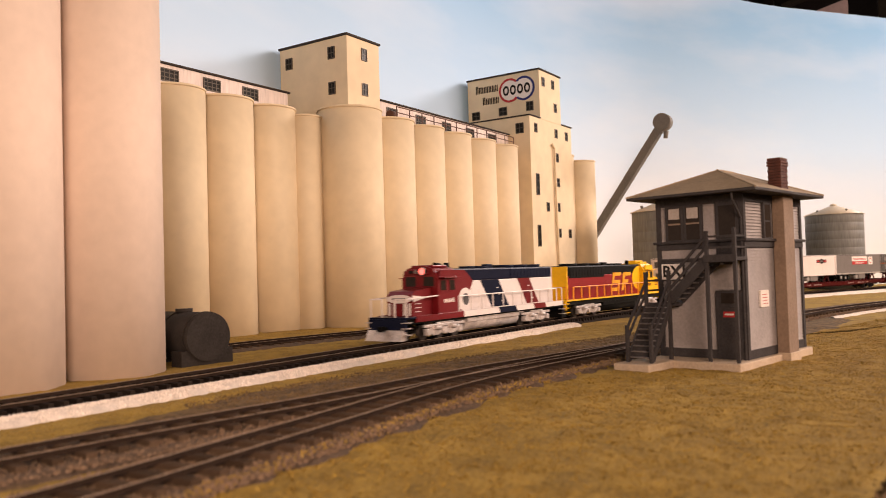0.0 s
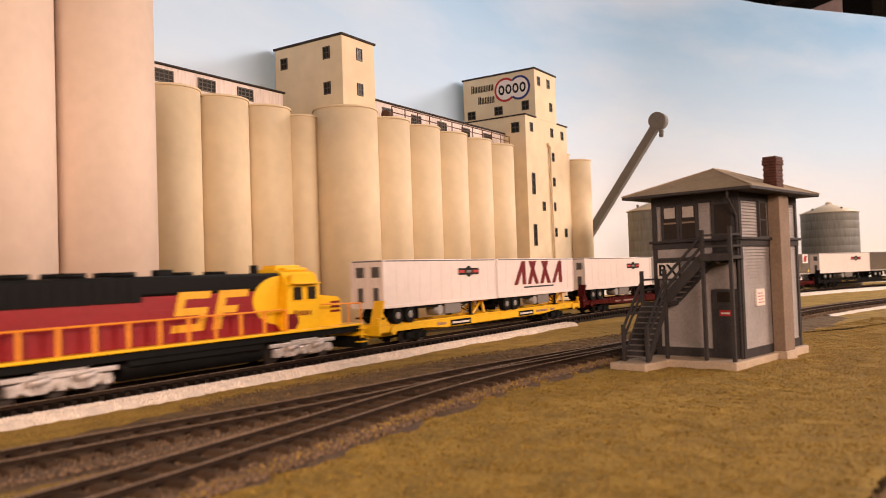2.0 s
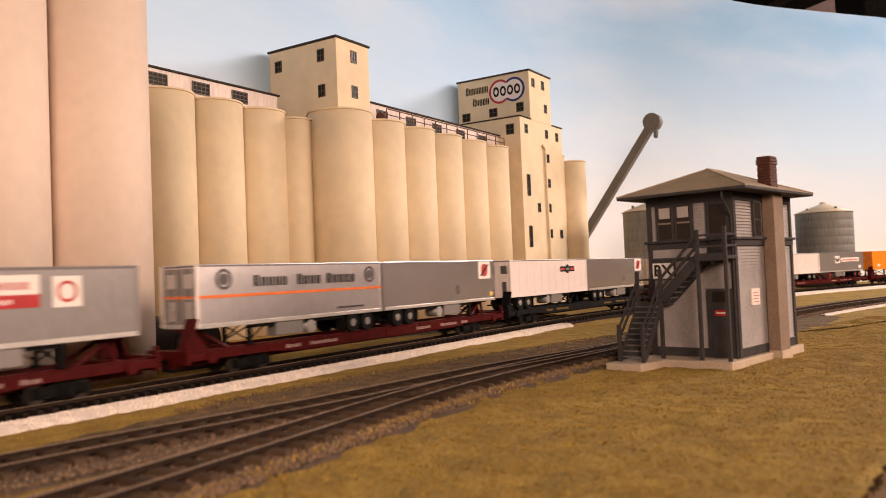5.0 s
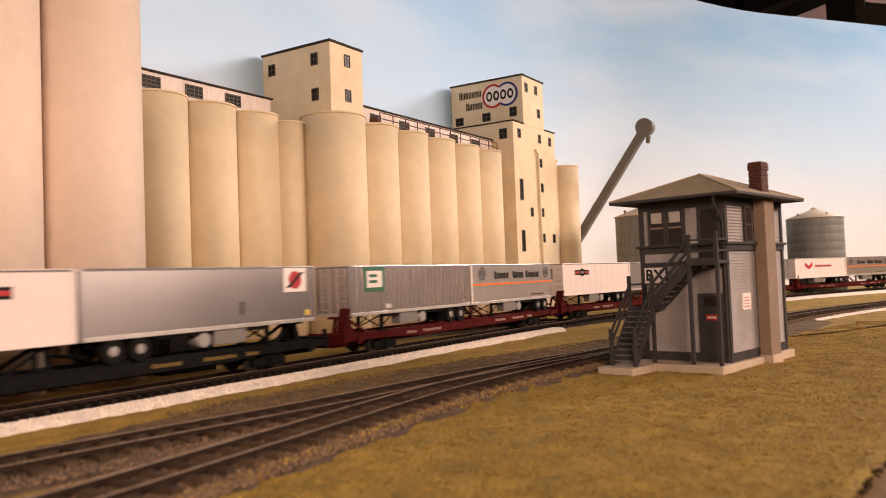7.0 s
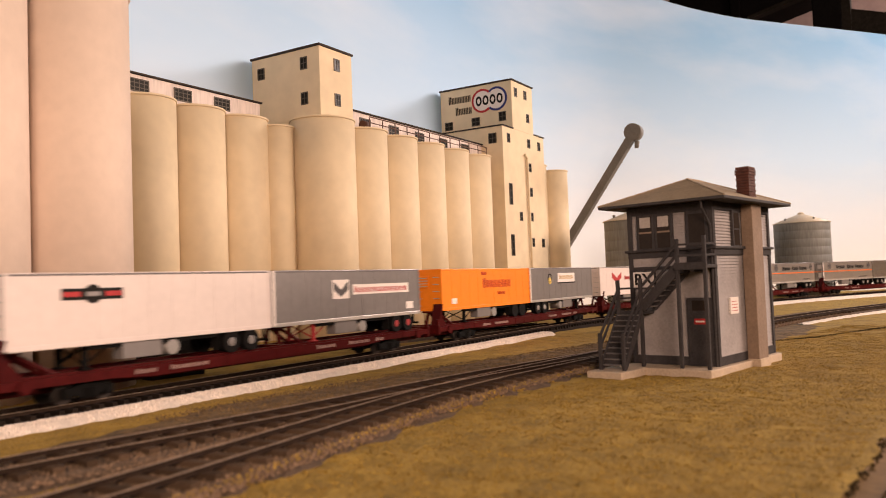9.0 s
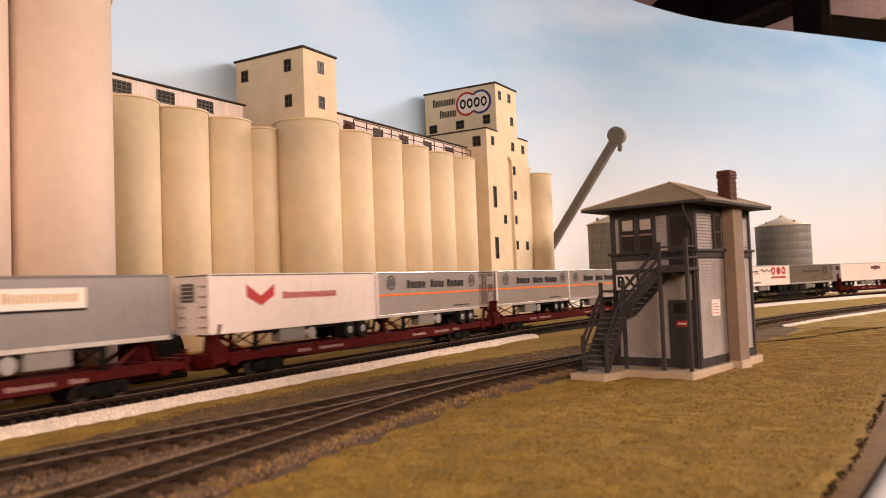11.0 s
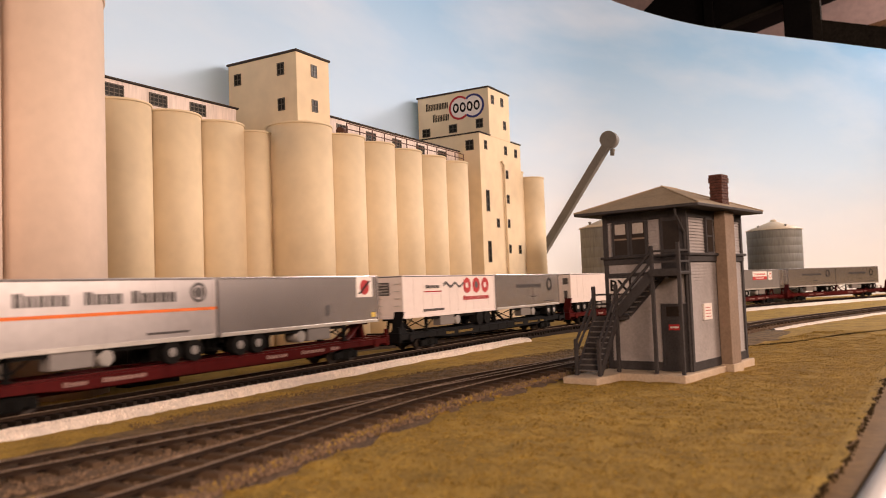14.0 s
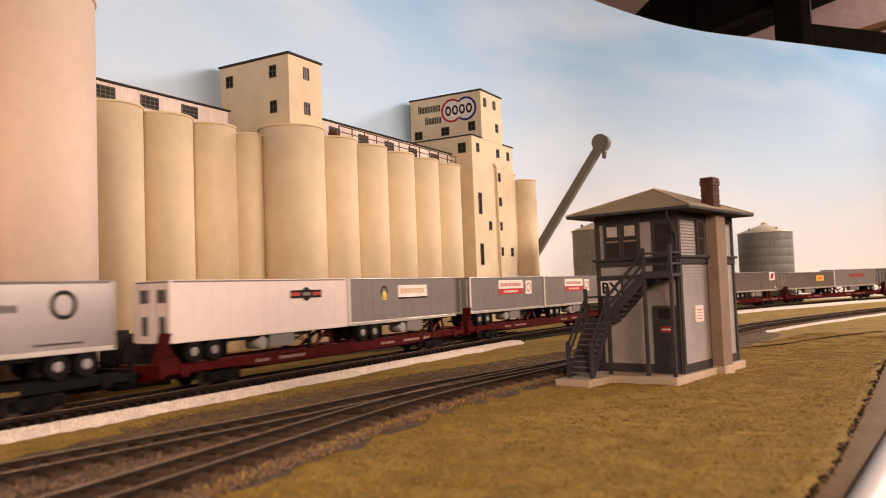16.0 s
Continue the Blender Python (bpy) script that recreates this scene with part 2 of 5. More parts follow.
CINDER = mat("dark_cinder", (0.03, 0.022, 0.017), 0.95, size=0.5, grain=5, bump=1.0)
bank("ballast_main", MAIN, -1.25, 1.6, -0.34, CINDER, "dark ballast under the main line")
bank("ballast_siding", TRACK2, -1.5, 1.5, -0.42, DIRT, "dark dirt under the siding")
bank("ballast_yard", TRACK3, -1.9, 1.7, -0.44, DIRT, "brown dirt ballast of the yard track", amp=0.5)
bank("ballast_branch", TRACK4, -1.9, 1.7, -0.444, DIRT, "brown dirt ballast of the branch", amp=0.5)
WHITE_LINE = [main_line(s)[:2] for s in range(-480, 30, 2)] + [main_line(s)[:2] for s in (30, 31, 32)]
bank("gravel_strip", WHITE_LINE, -2.25, -1.6, -0.37, WHITE_BED, "strip of white gravel beside the main line", amp=0.2, edge=0.35)


BEYOND = polyline([(20, -13.6), (34, -14.6), (46, -16.0), (58, -18.3), (70, -22.0), (84, -27.0)])
APRON = polyline([(14, -16.4), (24, -18.0), (32, -19.2), (43, -20.3)])
VERGE = polyline([(-24, -8.6), (-15, -7.6), (-9, -6.8), (0, -7.4), (8, -8.6), (16, -10.2), (26, -12.2), (40, -13.0)])
SOIL = mat("olive_soil", (0.19, 0.118, 0.048), 0.95, size=0.7, grain=5, bump=1.0, tint=(0.055, 0.038, 0.022))
bank("dirt_beyond", BEYOND, -1.5, 1.7, -0.5, SOIL, "dark soil between the far gravel and the yard track", amp=0.8, edge=1.0)
bank("dirt_apron", APRON, -1.2, 1.3, -0.505, SOIL, "patch of dark soil beside the yard track", amp=0.7, edge=1.0)
bank("dirt_verge", VERGE, -1.9, 1.5, -0.5, SOIL, "dark olive soil between the gravel and the yard", amp=0.7, edge=1.2)


def scatter(name, line, off0, off1, z0, count, r0, r1, material, label, x0, x1, slope_at=-99.0):
    """Loose stones along a line."""
    vs, fs = [], []
    pts = [p for p in line if x0 <= p[0] <= x1]
    for _ in range(count):
        i = random.randrange(len(pts) - 1)
        a, b = pts[i], pts[i + 1]
        t = random.random()
        d = Vector((b[0] - a[0], b[1] - a[1])).normalized()
        o = random.uniform(off0, off1)
        z = z0 - max(0.0, slope_at - o) * 0.75
        x, y = a[0] + (b[0] - a[0]) * t - d.y * o, a[1] + (b[1] - a[1]) * t + d.x * o
        r = random.uniform(r0, r1)
        k = len(vs)
        u = random.uniform(0, 6.28)
        for j in range(4):
            rr = r * random.uniform(0.7, 1.2)
            vs.append(((x + rr * math.cos(u + j * 1.571)) * K, (y + rr * math.sin(u + j * 1.571)) * K, (z - 0.02) * K))
        vs.append(((x + random.uniform(-0.3, 0.3) * r) * K, y * K, (z + r * random.uniform(0.6, 1.3)) * K))
        fs += [(k, k + 1, k + 4), (k + 1, k + 2, k + 4), (k + 2, k + 3, k + 4), (k + 3, k, k + 4)]
    me = bpy.data.meshes.new(name)
    me.from_pydata(vs, [], fs)
    me.materials.append(material)
    return tagged(new(name, me), label, "gravel", kind="stuff")


scatter("white_gravel", WHITE_LINE, -2.58, -1.3, -0.37, 34000, 0.03, 0.075, WHITE_STONES, "loose white gravel stones beside the main line", -30, 33, -2.2)
scatter("brown_gravel", TRACK3, -2.3, 2.1, -0.44, 24000, 0.03, 0.07, STONES, "loose brown stones between the ties", -30, 60)
scatter("soil_crumbs", VERGE, -2.6, 2.4, -0.5, 9000, 0.03, 0.07, SOIL, "crumbs of dark olive soil", -12, 40)
scatter("grass_tufts", TRACK4, -3.0, -1.35, -0.47, 9000, 0.03, 0.08, BLADES, "loose dry tufts along the edge of the dirt", -30, 13, -1.9)
scatter("brown_gravel_branch", TRACK4, -2.3, 2.1, -0.44, 16000, 0.03, 0.07, STONES, "loose brown stones beside the branch", -30, 14)


FAR_LINE = [main_line(s)[:2] for s in range(76, 240, 4)]
bank("gravel_far", FAR_LINE, -3.2, -1.5, -0.3, WHITE_BED, "white gravel beside the far main line", amp=0.3, edge=0.5)
NEAR_LINE = [p for p in TRACK3 if 44 < p[0] < 120]
bank("gravel_yard", NEAR_LINE, -2.75, -2.5, -0.46, WHITE_BED, "thin white gravel edge of the yard track", amp=0.2, edge=0.2)


def edge_y(x):
    """The front edge of the layout's wooden rim."""
    if x > 70:
        return -36.35 - 0.9 * (x - 70)
    return -29.83 - 0.093 * x if x > -60 else -24.25


def turf_edge(x):
    """Where the turf breaks off, short of the rim."""
    return max(edge_y(x) + 0.45, -28.6 - 0.04 * (x + 10)) if x < 60 else max(edge_y(x) + 0.45, -31.4 - 0.9 * (x - 60))


def build_ground():
    bm = B()

    def height(x, y):
        h = 0.06 * noise.noise((x * 0.25, y * 0.25, 0)) + 0.05 * noise.noise((x * 1.1, y * 1.1, 3)) + 0.03 * noise.noise((x * 3.3, y * 3.3, 5))
        return ZG + h + lie(x, y)

    xs = [-500, -300, -150, -80, -50] + [-38 + 0.3 * i for i in range(240)] + [34 + 2 * i for i in range(24)] + [85, 100, 130, 180, 260, 400, 700]
    ys = [-500, -150, -80, -45, -36] + [-33 + 0.3 * i for i in range(192)] + [26, 34]
    grid = []
    for x in xs:
        e = turf_edge(x) + 0.2 * noise.noise((x * 0.8, 0, 2)) + 0.12 * noise.noise((x * 2.4, 0, 4))
        grid.append([bm.verts.new((x, max(y, e), height(x, max(y, e)))) for y in ys])
    for i in range(len(xs) - 1):
        for j in range(len(ys) - 1):
            q = (grid[i][j], grid[i + 1][j], grid[i + 1][j + 1], grid[i][j + 1])
            if q[3].co.y - q[0].co.y > 1e-4 or q[2].co.y - q[1].co.y > 1e-4:
                f = bm.faces.new(q)
                f.smooth = True
    return tagged(part("ground", bm, GRASS), "dry yellow-brown grass scenery of a model railway", "ground", kind="structure")


build_ground()


def turf(name, count, x0, x1, y0, y1, label, keep):
    """Short blades of scenery fibre, each one thin upright triangle."""
    vs, fs = [], []
    while len(fs) < count:
        x, y = random.uniform(x0, x1), random.uniform(y0, y1)
        if not keep(x, y) or noise.noise((x * 0.7, y * 0.7, 8)) < random.uniform(-1.0, 0.1):
            continue
        h, a, l = random.uniform(0.015, 0.055), random.uniform(0, 6.28), random.uniform(-0.12, 0.12)
        w = random.uniform(0.02, 0.06)
        k = len(vs)
        c, d = math.cos(a), math.sin(a)
        z = ZG - 0.02 + lie(x, y) + 0.06 * noise.noise((x * 0.25, y * 0.25, 0)) + 0.05 * noise.noise((x * 1.1, y * 1.1, 3))
        vs += [((x - w * c) * K, (y - w * d) * K, z * K), ((x + w * c) * K, (y + w * d) * K, z * K), ((x + l * d) * K, (y - l * c) * K, (z + h) * K)]
        fs.append((k, k + 1, k + 2))
    me = bpy.data.meshes.new(name)
    me.from_pydata(vs, [], fs)
    me.materials.append(BLADES)
    return tagged(new(name, me), label, "grass", kind="stuff")


def in_tower(x, y):
    c, d = math.cos(radians(-10.5)), math.sin(radians(-10.5))
    u, v = (x - 8.75) * c + (y + 21.27) * d, -(x - 8.75) * d + (y + 21.27) * c
    return -1.85 < u < 7.7 and -0.5 < v < 4.7 or -4.3 < u <= -1.7 and 2.8 < v < 5.0 or 3.2 < u < 5.0 and -1.0 < v < 0


turf("grass_field", 210000, -24, 44, -33, -15.2, "short dry yellow-brown grass fibres", lambda x, y: y > turf_edge(x) + 0.3 and not in_tower(x, y) and (x < 2 or y < -15.5 - 0.2 * (x - 2)))
turf("grass_verge", 26000, -24, 34, -8.5, -3.2, "short dry grass between the tracks", lambda x, y: y > -6.1 - 0.17 * (x + 20) * (1 if x > -20 else 0) and y > -8.2)
turf("grass_silos", 26000, -16, 40, 2.6, 21, "short dry grass beside the silos", lambda x, y: abs(y - (12.6 - 0.33 * (x - 4))) > 2.0 and math.hypot(x + 11.1, y - 8.9) > 3.05 and math.hypot(x + 5.25, y - 8.9) > 3.05)


def layout_edge():
    """The wooden edge of the layout and its white capping along the aisle."""
    xs = [-60 + 2 * i for i in range(120)]
    line = [(x, edge_y(x)) for x in xs]
    part_line = ribbon(B(), line, 0.0, 6.0, ZG - 0.5, ZG - 0.52, ZG - 9)
    tagged(part("fascia", part_line, WOOD), "tan wooden front edge of the layout", "fascia", kind="structure")
    bm = B()
    rows = []
    for i, (x, y) in enumerate(line):
        rows.append([bm.verts.new((x, y - 0.02 - 0.55 + 0.55 * math.cos(k * 0.52), ZG - 0.75 + 0.5 * math.sin(k * 0.52))) for k in range(7)] + [bm.verts.new((x, y - 1.12, ZG - 9)), bm.verts.new((x, y - 0.03, ZG - 9))])
    for a, b in zip(rows, rows[1:]):
        for k in range(len(a) - 1):
            f = bm.faces.new((a[k + 1], a[k], b[k], b[k + 1]))
            f.smooth = True
    bmesh.ops.recalc_face_normals(bm, faces=bm.faces)
    tagged(part("edge_capping", bm, WHITE_TRIM), "rounded white capping along the layout edge", "trim", kind="structure")


WOOD = mat("fascia_wood", (0.26, 0.16, 0.065), 0.6, var=0.15, size=2)
WHITE_TRIM = mat("white_capping", (0.78, 0.72, 0.68), 0.45, var=0.03, size=3, bump=0.03)
layout_edge()
CRACK = mat("dark_soil", (0.05, 0.034, 0.016), 0.95, size=0.5, bump=0.3, island=0.4)
SEAM = polyline([(22, -18.6), (27.9, -20.9), (33, -23.8), (39.9, -26.4), (45.7, -29.6)])
scatter("turf_seam", SEAM, -0.3, 0.3, ZG - 0.08, 1500, 0.03, 0.09, CRACK, "dark crumbs along a seam in the turf", 0, 60)
EDGE = [(x, turf_edge(x)) for x in range(-30, 30)]
scatter("edge_crumbs", EDGE, -0.15, 0.3, ZG - 0.12, 1500, 0.03, 0.085, CRACK, "dark crumbs along the broken edge of the turf", -30, 30)

# ---- backdrop: a painted sky on a curved board ----


def sky_paint():
    m = bpy.data.materials.new("painted_sky")
    m.use_nodes = True
    n, l = m.node_tree.nodes, m.node_tree.links
    b = n["Principled BSDF"]
    b.inputs["Roughness"].default_value = 0.85
    co, sep, rng = n.new("ShaderNodeTexCoord"), n.new("ShaderNodeSeparateXYZ"), n.new("ShaderNodeMapRange")
    l.new(co.outputs["Object"], sep.inputs[0])
    l.new(sep.outputs["Z"], rng.inputs["Value"])
    rng.inputs["From Min"].default_value, rng.inputs["From Max"].default_value = 0.02, 0.62
    ramp = n.new("ShaderNodeValToRGB")
    e = ramp.color_ramp.elements
    e[0].position, e[0].color = 0.0, (0.93, 0.93, 0.91, 1)
    e[1].position, e[1].color = 1.0, (0.17, 0.40, 0.68, 1)
    k = e.new(0.45)
    k.color = (0.55, 0.75, 0.96, 1)
    l.new(rng.outputs[0], ramp.inputs[0])
    mp, cl = n.new("ShaderNodeMapping"), n.new("ShaderNodeTexNoise")
    mp.inputs["Scale"].default_value = (1.0, 1.0, 3.0)
    mp.inputs["Rotation"].default_value = (0, 0.12, 0)
    cl.inputs["Scale"].default_value, cl.inputs["Detail"].default_value, cl.inputs["Roughness"].default_value = 1.5, 5, 0.55
    l.new(co.outputs["Object"], mp.inputs[0])
    l.new(mp.outputs[0], cl.inputs["Vector"])
    cr = n.new("ShaderNodeMapRange")
    cr.inputs["From Min"].default_value, cr.inputs["From Max"].default_value = 0.42, 0.72
    cr.inputs["To Max"].default_value = 0.42
    l.new(cl.outputs[0], cr.inputs["Value"])
    mix = n.new("ShaderNodeMix")
    mix.data_type = "RGBA"
    l.new(cr.outputs[0], mix.inputs["Factor"])
    l.new(ramp.outputs[0], mix.inputs["A"])
    mix.inputs["B"].default_value = (0.90, 0.92, 0.95, 1)
    l.new(mix.outputs["Result"], b.inputs["Base Color"])
    return m


SKY = sky_paint()
BEND_C, BEND_R = (66.5, -40.7), 70.0     # the board turns away in a plain arc
BOARD = [(-520, 29.3), (-200, 29.3), (-60, 29.3), (0, 29.3), (40, 29.3)] + [(BEND_C[0] + BEND_R * math.sin(0.0644 * i), BEND_C[1] + BEND_R * math.cos(0.0644 * i)) for i in range(11)] + [(131, -1.6), (173, -33), (230, -73), (700, -345)]


def crest(x):
    """Height of the board's upper edge, which climbs towards the bend."""
    d = min(45.0, max(0.0, 134.0 - x))
    return 54.0 + 0.0058 * d * d


def build_backdrop():
    line = polyline(BOARD)
    bm = B()
    rows = []
    for i, (x, y) in enumerate(line):
        p, q = line[max(0, i - 1)], line[min(len(line) - 1, i + 1)]
        d = Vector((q[0] - p[0], q[1] - p[1])).normalized()
        rows.append([bm.verts.new((x - d.y * o, y + d.x * o, z)) for o, z in ((0.05, -3), (0.05, crest(x) - 0.05), (1.2, crest(x) - 0.05), (1.2, -3))])
    for a, b in zip(rows, rows[1:]):
        for i in range(3):
            bm.faces.new((a[i + 1], a[i], b[i], b[i + 1]))
    tagged(part("backdrop_board", bm, DARK), "dark back of the sky board", "backdrop", kind="structure")
    bm = B()
    rows = [[bm.verts.new((x, y, z)) for z in (-3, crest(x))] for x, y in line]
    for a, b in zip(rows, rows[1:]):
        bm.faces.new((a[0], b[0], b[1], a[1])).smooth = True
    return tagged(part("backdrop", bm, SKY), "curved backdrop board painted as a hazy blue sky", "backdrop", kind="structure")


build_backdrop()

# ---- the grain elevator ----
TOP = 20.4


def silo(x, y, r, top, material, group, label):
    """One silo: a slip-formed cylinder with a thin roof slab."""
    t = thing("silo", label, "silo", at(x, y, 0), group)
    part("shell", lathe(B(), 0, 0, [(r, ZG - 0.1), (r, top - 0.2)], 56), material, t)
    part("roof_slab", lathe(B(), 0, 0, [(r + 0.02, top - 0.2), (r + 0.09, top - 0.19), (r + 0.09, top - 0.03), (r + 0.05, top)], 56), material, t)
    return t



for i in range(6):
    silo(-4.7 + 5.37 * i, 24.7, 2.7, TOP, CONCRETE, "row of cream silos", "tall cream concrete grain silo in a row")
silo(25.4, 23.0, 1.75, TOP - 0.5, CONCRETE, "row of cream silos", "slim cream silo in the gap of the row")
silo(29.25, 20.4, 3.2, TOP + 0.35, CONCRETE, "row of cream silos", "wide cream silo under the head house")
for i in range(5):
    silo(34.7 + 5.75 * i, 19.95, 2.88, TOP, CONCRETE, "row of cream silos", "tall cream concrete grain silo in a row")
for x, y, top in ((80.6, 18.2, 20.65), (77.35, 20.2, 21.4)):
    silo(x, y, 2.25, top, CONCRETE, "row of cream silos", "cream silo beyond the work house")
for x, y in ((-11.1, 8.9), (-5.25, 8.9)):
    silo(x, y, 3.0, 20.9, CONCRETE2, "near silos", "stout pinkish cream silo close to the track")


vent_box = thing("roof_vent", "small cream vent box on a silo roof", "vent", at(77.4, 20.6, 21.4))
part("casing", bx(B(), -0.7, 0.7, -0.7, 0.7, 0, 1.5, 0.04), CONCRETE, vent_box)
part("lid", bx(B(), -0.8, 0.8, -0.8, 0.8, 1.5, 1.66, 0.03), DARK, vent_box)


def opening(parent, x, y, z, w, h, face, rows=2, cols=2):
    """A window in a wall: dark pane set in, frame and bars. face: '-y' or '-x', the way it looks."""
    fr = B()
    t = 0.1
    for a0, a1, b0, b1 in ((-w / 2, w / 2, -h / 2, -h / 2 + t), (-w / 2, w / 2, h / 2 - t, h / 2), (-w / 2, -w / 2 + t, -h / 2 + t, h / 2 - t), (w / 2 - t, w / 2, -h / 2 + t, h / 2 - t)):
        bx(fr, a0, a1, -0.08, 0.02, b0, b1)
    bars = B()
    for i in range(1, cols):
        a = -w / 2 + w * i / cols
        bx(bars, a - 0.035, a + 0.035, -0.06, 0.0, -h / 2 + t, h / 2 - t)
    for i in range(1, rows):
        b = -h / 2 + h * i / rows
        bx(bars, -w / 2 + t, w / 2 - t, -0.05, 0.005, b - 0.035, b + 0.035)
    pane = bx(B(), -w / 2 + t, w / 2 - t, -0.03, 0.03, -h / 2 + t, h / 2 - t)
    f = part("window", fr, MULLION, parent)
    f.matrix_basis = at(x, y, z, 0 if face == "-y" else -90)
    part("pane", pane, WINDOW, f)
    part("bar", bars, MULLION, f)
    return f


def coping(bm, x0, x1, y0, y1, z, o=0.14, h=0.22):
    return bx(bm, x0 - o, x1 + o, y0 - o, y1 + o, z, z + h, 0.03)


def head_house():
    t = thing("head_house", "square cream head house with dark coping on the silos", "head house")
    part("wall", bx(B(), 28, 33.1, 19.5, 28.6, TOP, 28.0, 0.04), CONCRETE, t)
    part("coping", coping(B(), 28, 33.1, 19.5, 28.6, 28.0), DARK, t, "dark flat roof edge")
    for z in (26.55, 23.0):
        opening(t, 30.65, 19.5, z, 0.9, 1.25, "-y")
        opening(t, 28, 21.5, z, 0.9, 1.25, "-x")
    opening(t, 28, 27.3, 26.4, 0.95, 1.2, "-x")


head_house()


def gallery(x0, x1, y0, y1, z1, name, step, first, last, label):
    t = thing(name, label, "gallery")
    part("wall", bx(B(), x0, x1, y0, y1, TOP, z1, 0.03), PINKISH, t)
    part("roof", coping(B(), x0, x1, y0, y1, z1, 0.2, 0.16), DARK, t)
    x = first
    while x < last:
        opening(t, x, y0, (TOP + z1) / 2 + 0.05, 1.9, 1.1, "-y", 3, 4)
        x += step
    return t


gallery(-7, 24.5, 24.2, 28.0, 22.25, "silo_gallery", 4.45, -2.58, 20.5, "long low pinkish gallery with dark windows on the silos")
gallery(33.3, 61.8, 20.2, 24.0, 22.55, "conveyor_gallery", 5.3, 36.0, 61.0, "low gallery with dark roof and rusty walkway")


def roof_railing():
    t = thing("walkway_railing", "thin rust-brown railing along the silo tops", "railing")
    n = 12
    xs = [34.0 + 2.3 * i for i in range(n)]
    for x in xs:
        part("post", tube(B(), (x, 18.1, TOP), (x, 18.1, TOP + 1.25), 0.06, n=6), RAILING, t)
    for z in (0.65, 1.25):
        part("rail", tube(B(), (xs[0], 18.1, TOP + z), (xs[-1], 18.1, TOP + z), 0.055, n=6), RAILING, t)
    m = thing("roof_motor", "rusty orange motor on the silo roof", "motor", at(34.2, 18.9, TOP))
    part("housing", tube(B(), (-0.4, 0, 0.5), (0.5, 0, 0.5), 0.45, n=14), RAILING, m)
    part("base", bx(B(), -0.6, 0.6, -0.4, 0.4, 0, 0.2, 0.04), RAILING, m)


roof_railing()
INK = mat("sign_black", (0.02, 0.018, 0.016), 0.6, size=1, bump=0)
RED_INK = mat("sign_red", (0.45, 0.03, 0.03), 0.55, size=1, bump=0)
BLUE_INK = mat("sign_blue", (0.03, 0.035, 0.16), 0.55, size=1, bump=0)
WHITE_INK = mat("sign_white", (0.80, 0.72, 0.66), 0.55, var=0.03, size=1, bump=0)


def bars(bm, x0, z0, w, h, n, d0, d1, gap=0.25):
    """A word as plain upright bars of its size, two to a letter, the first ones taller: outline in x, z."""
    p = w / n
    b = p * (1 - gap)
    k = b * 0.36
    for i in range(n):
        a = x0 + i * p
        e = h if i == 0 else h * 0.82
        for c in (a, a + b - k):
            prism(bm, [(c, z0), (c + k, z0), (c + k, z0 + e), (c, z0 + e)], d0, d1)
    return bm


def ring(bm, x, z, r0, r1, d0, d1, n=32):
    vs = []
    for d in (d0, d1):
        for r in (r0, r1):
            vs.append([bm.verts.new((x + r * math.cos(2 * math.pi * i / n), d, z + r * math.sin(2 * math.pi * i / n))) for i in range(n)])
    a, b, c, e = vs
    for i in range(n):
        j = (i + 1) % n
        for p, q in ((a, b), (e, c), (b, e), (c, a)):
            bm.faces.new((p[i], p[j], q[j], q[i]))
    bmesh.ops.recalc_face_normals(bm, faces=bm.faces)
    return bm


def disc(bm, x, z, r, d0, d1, n=32):
    return prism(bm, [(x + r * math.cos(2 * math.pi * i / n), z + r * math.sin(2 * math.pi * i / n)) for i in range(n)], d0, d1)


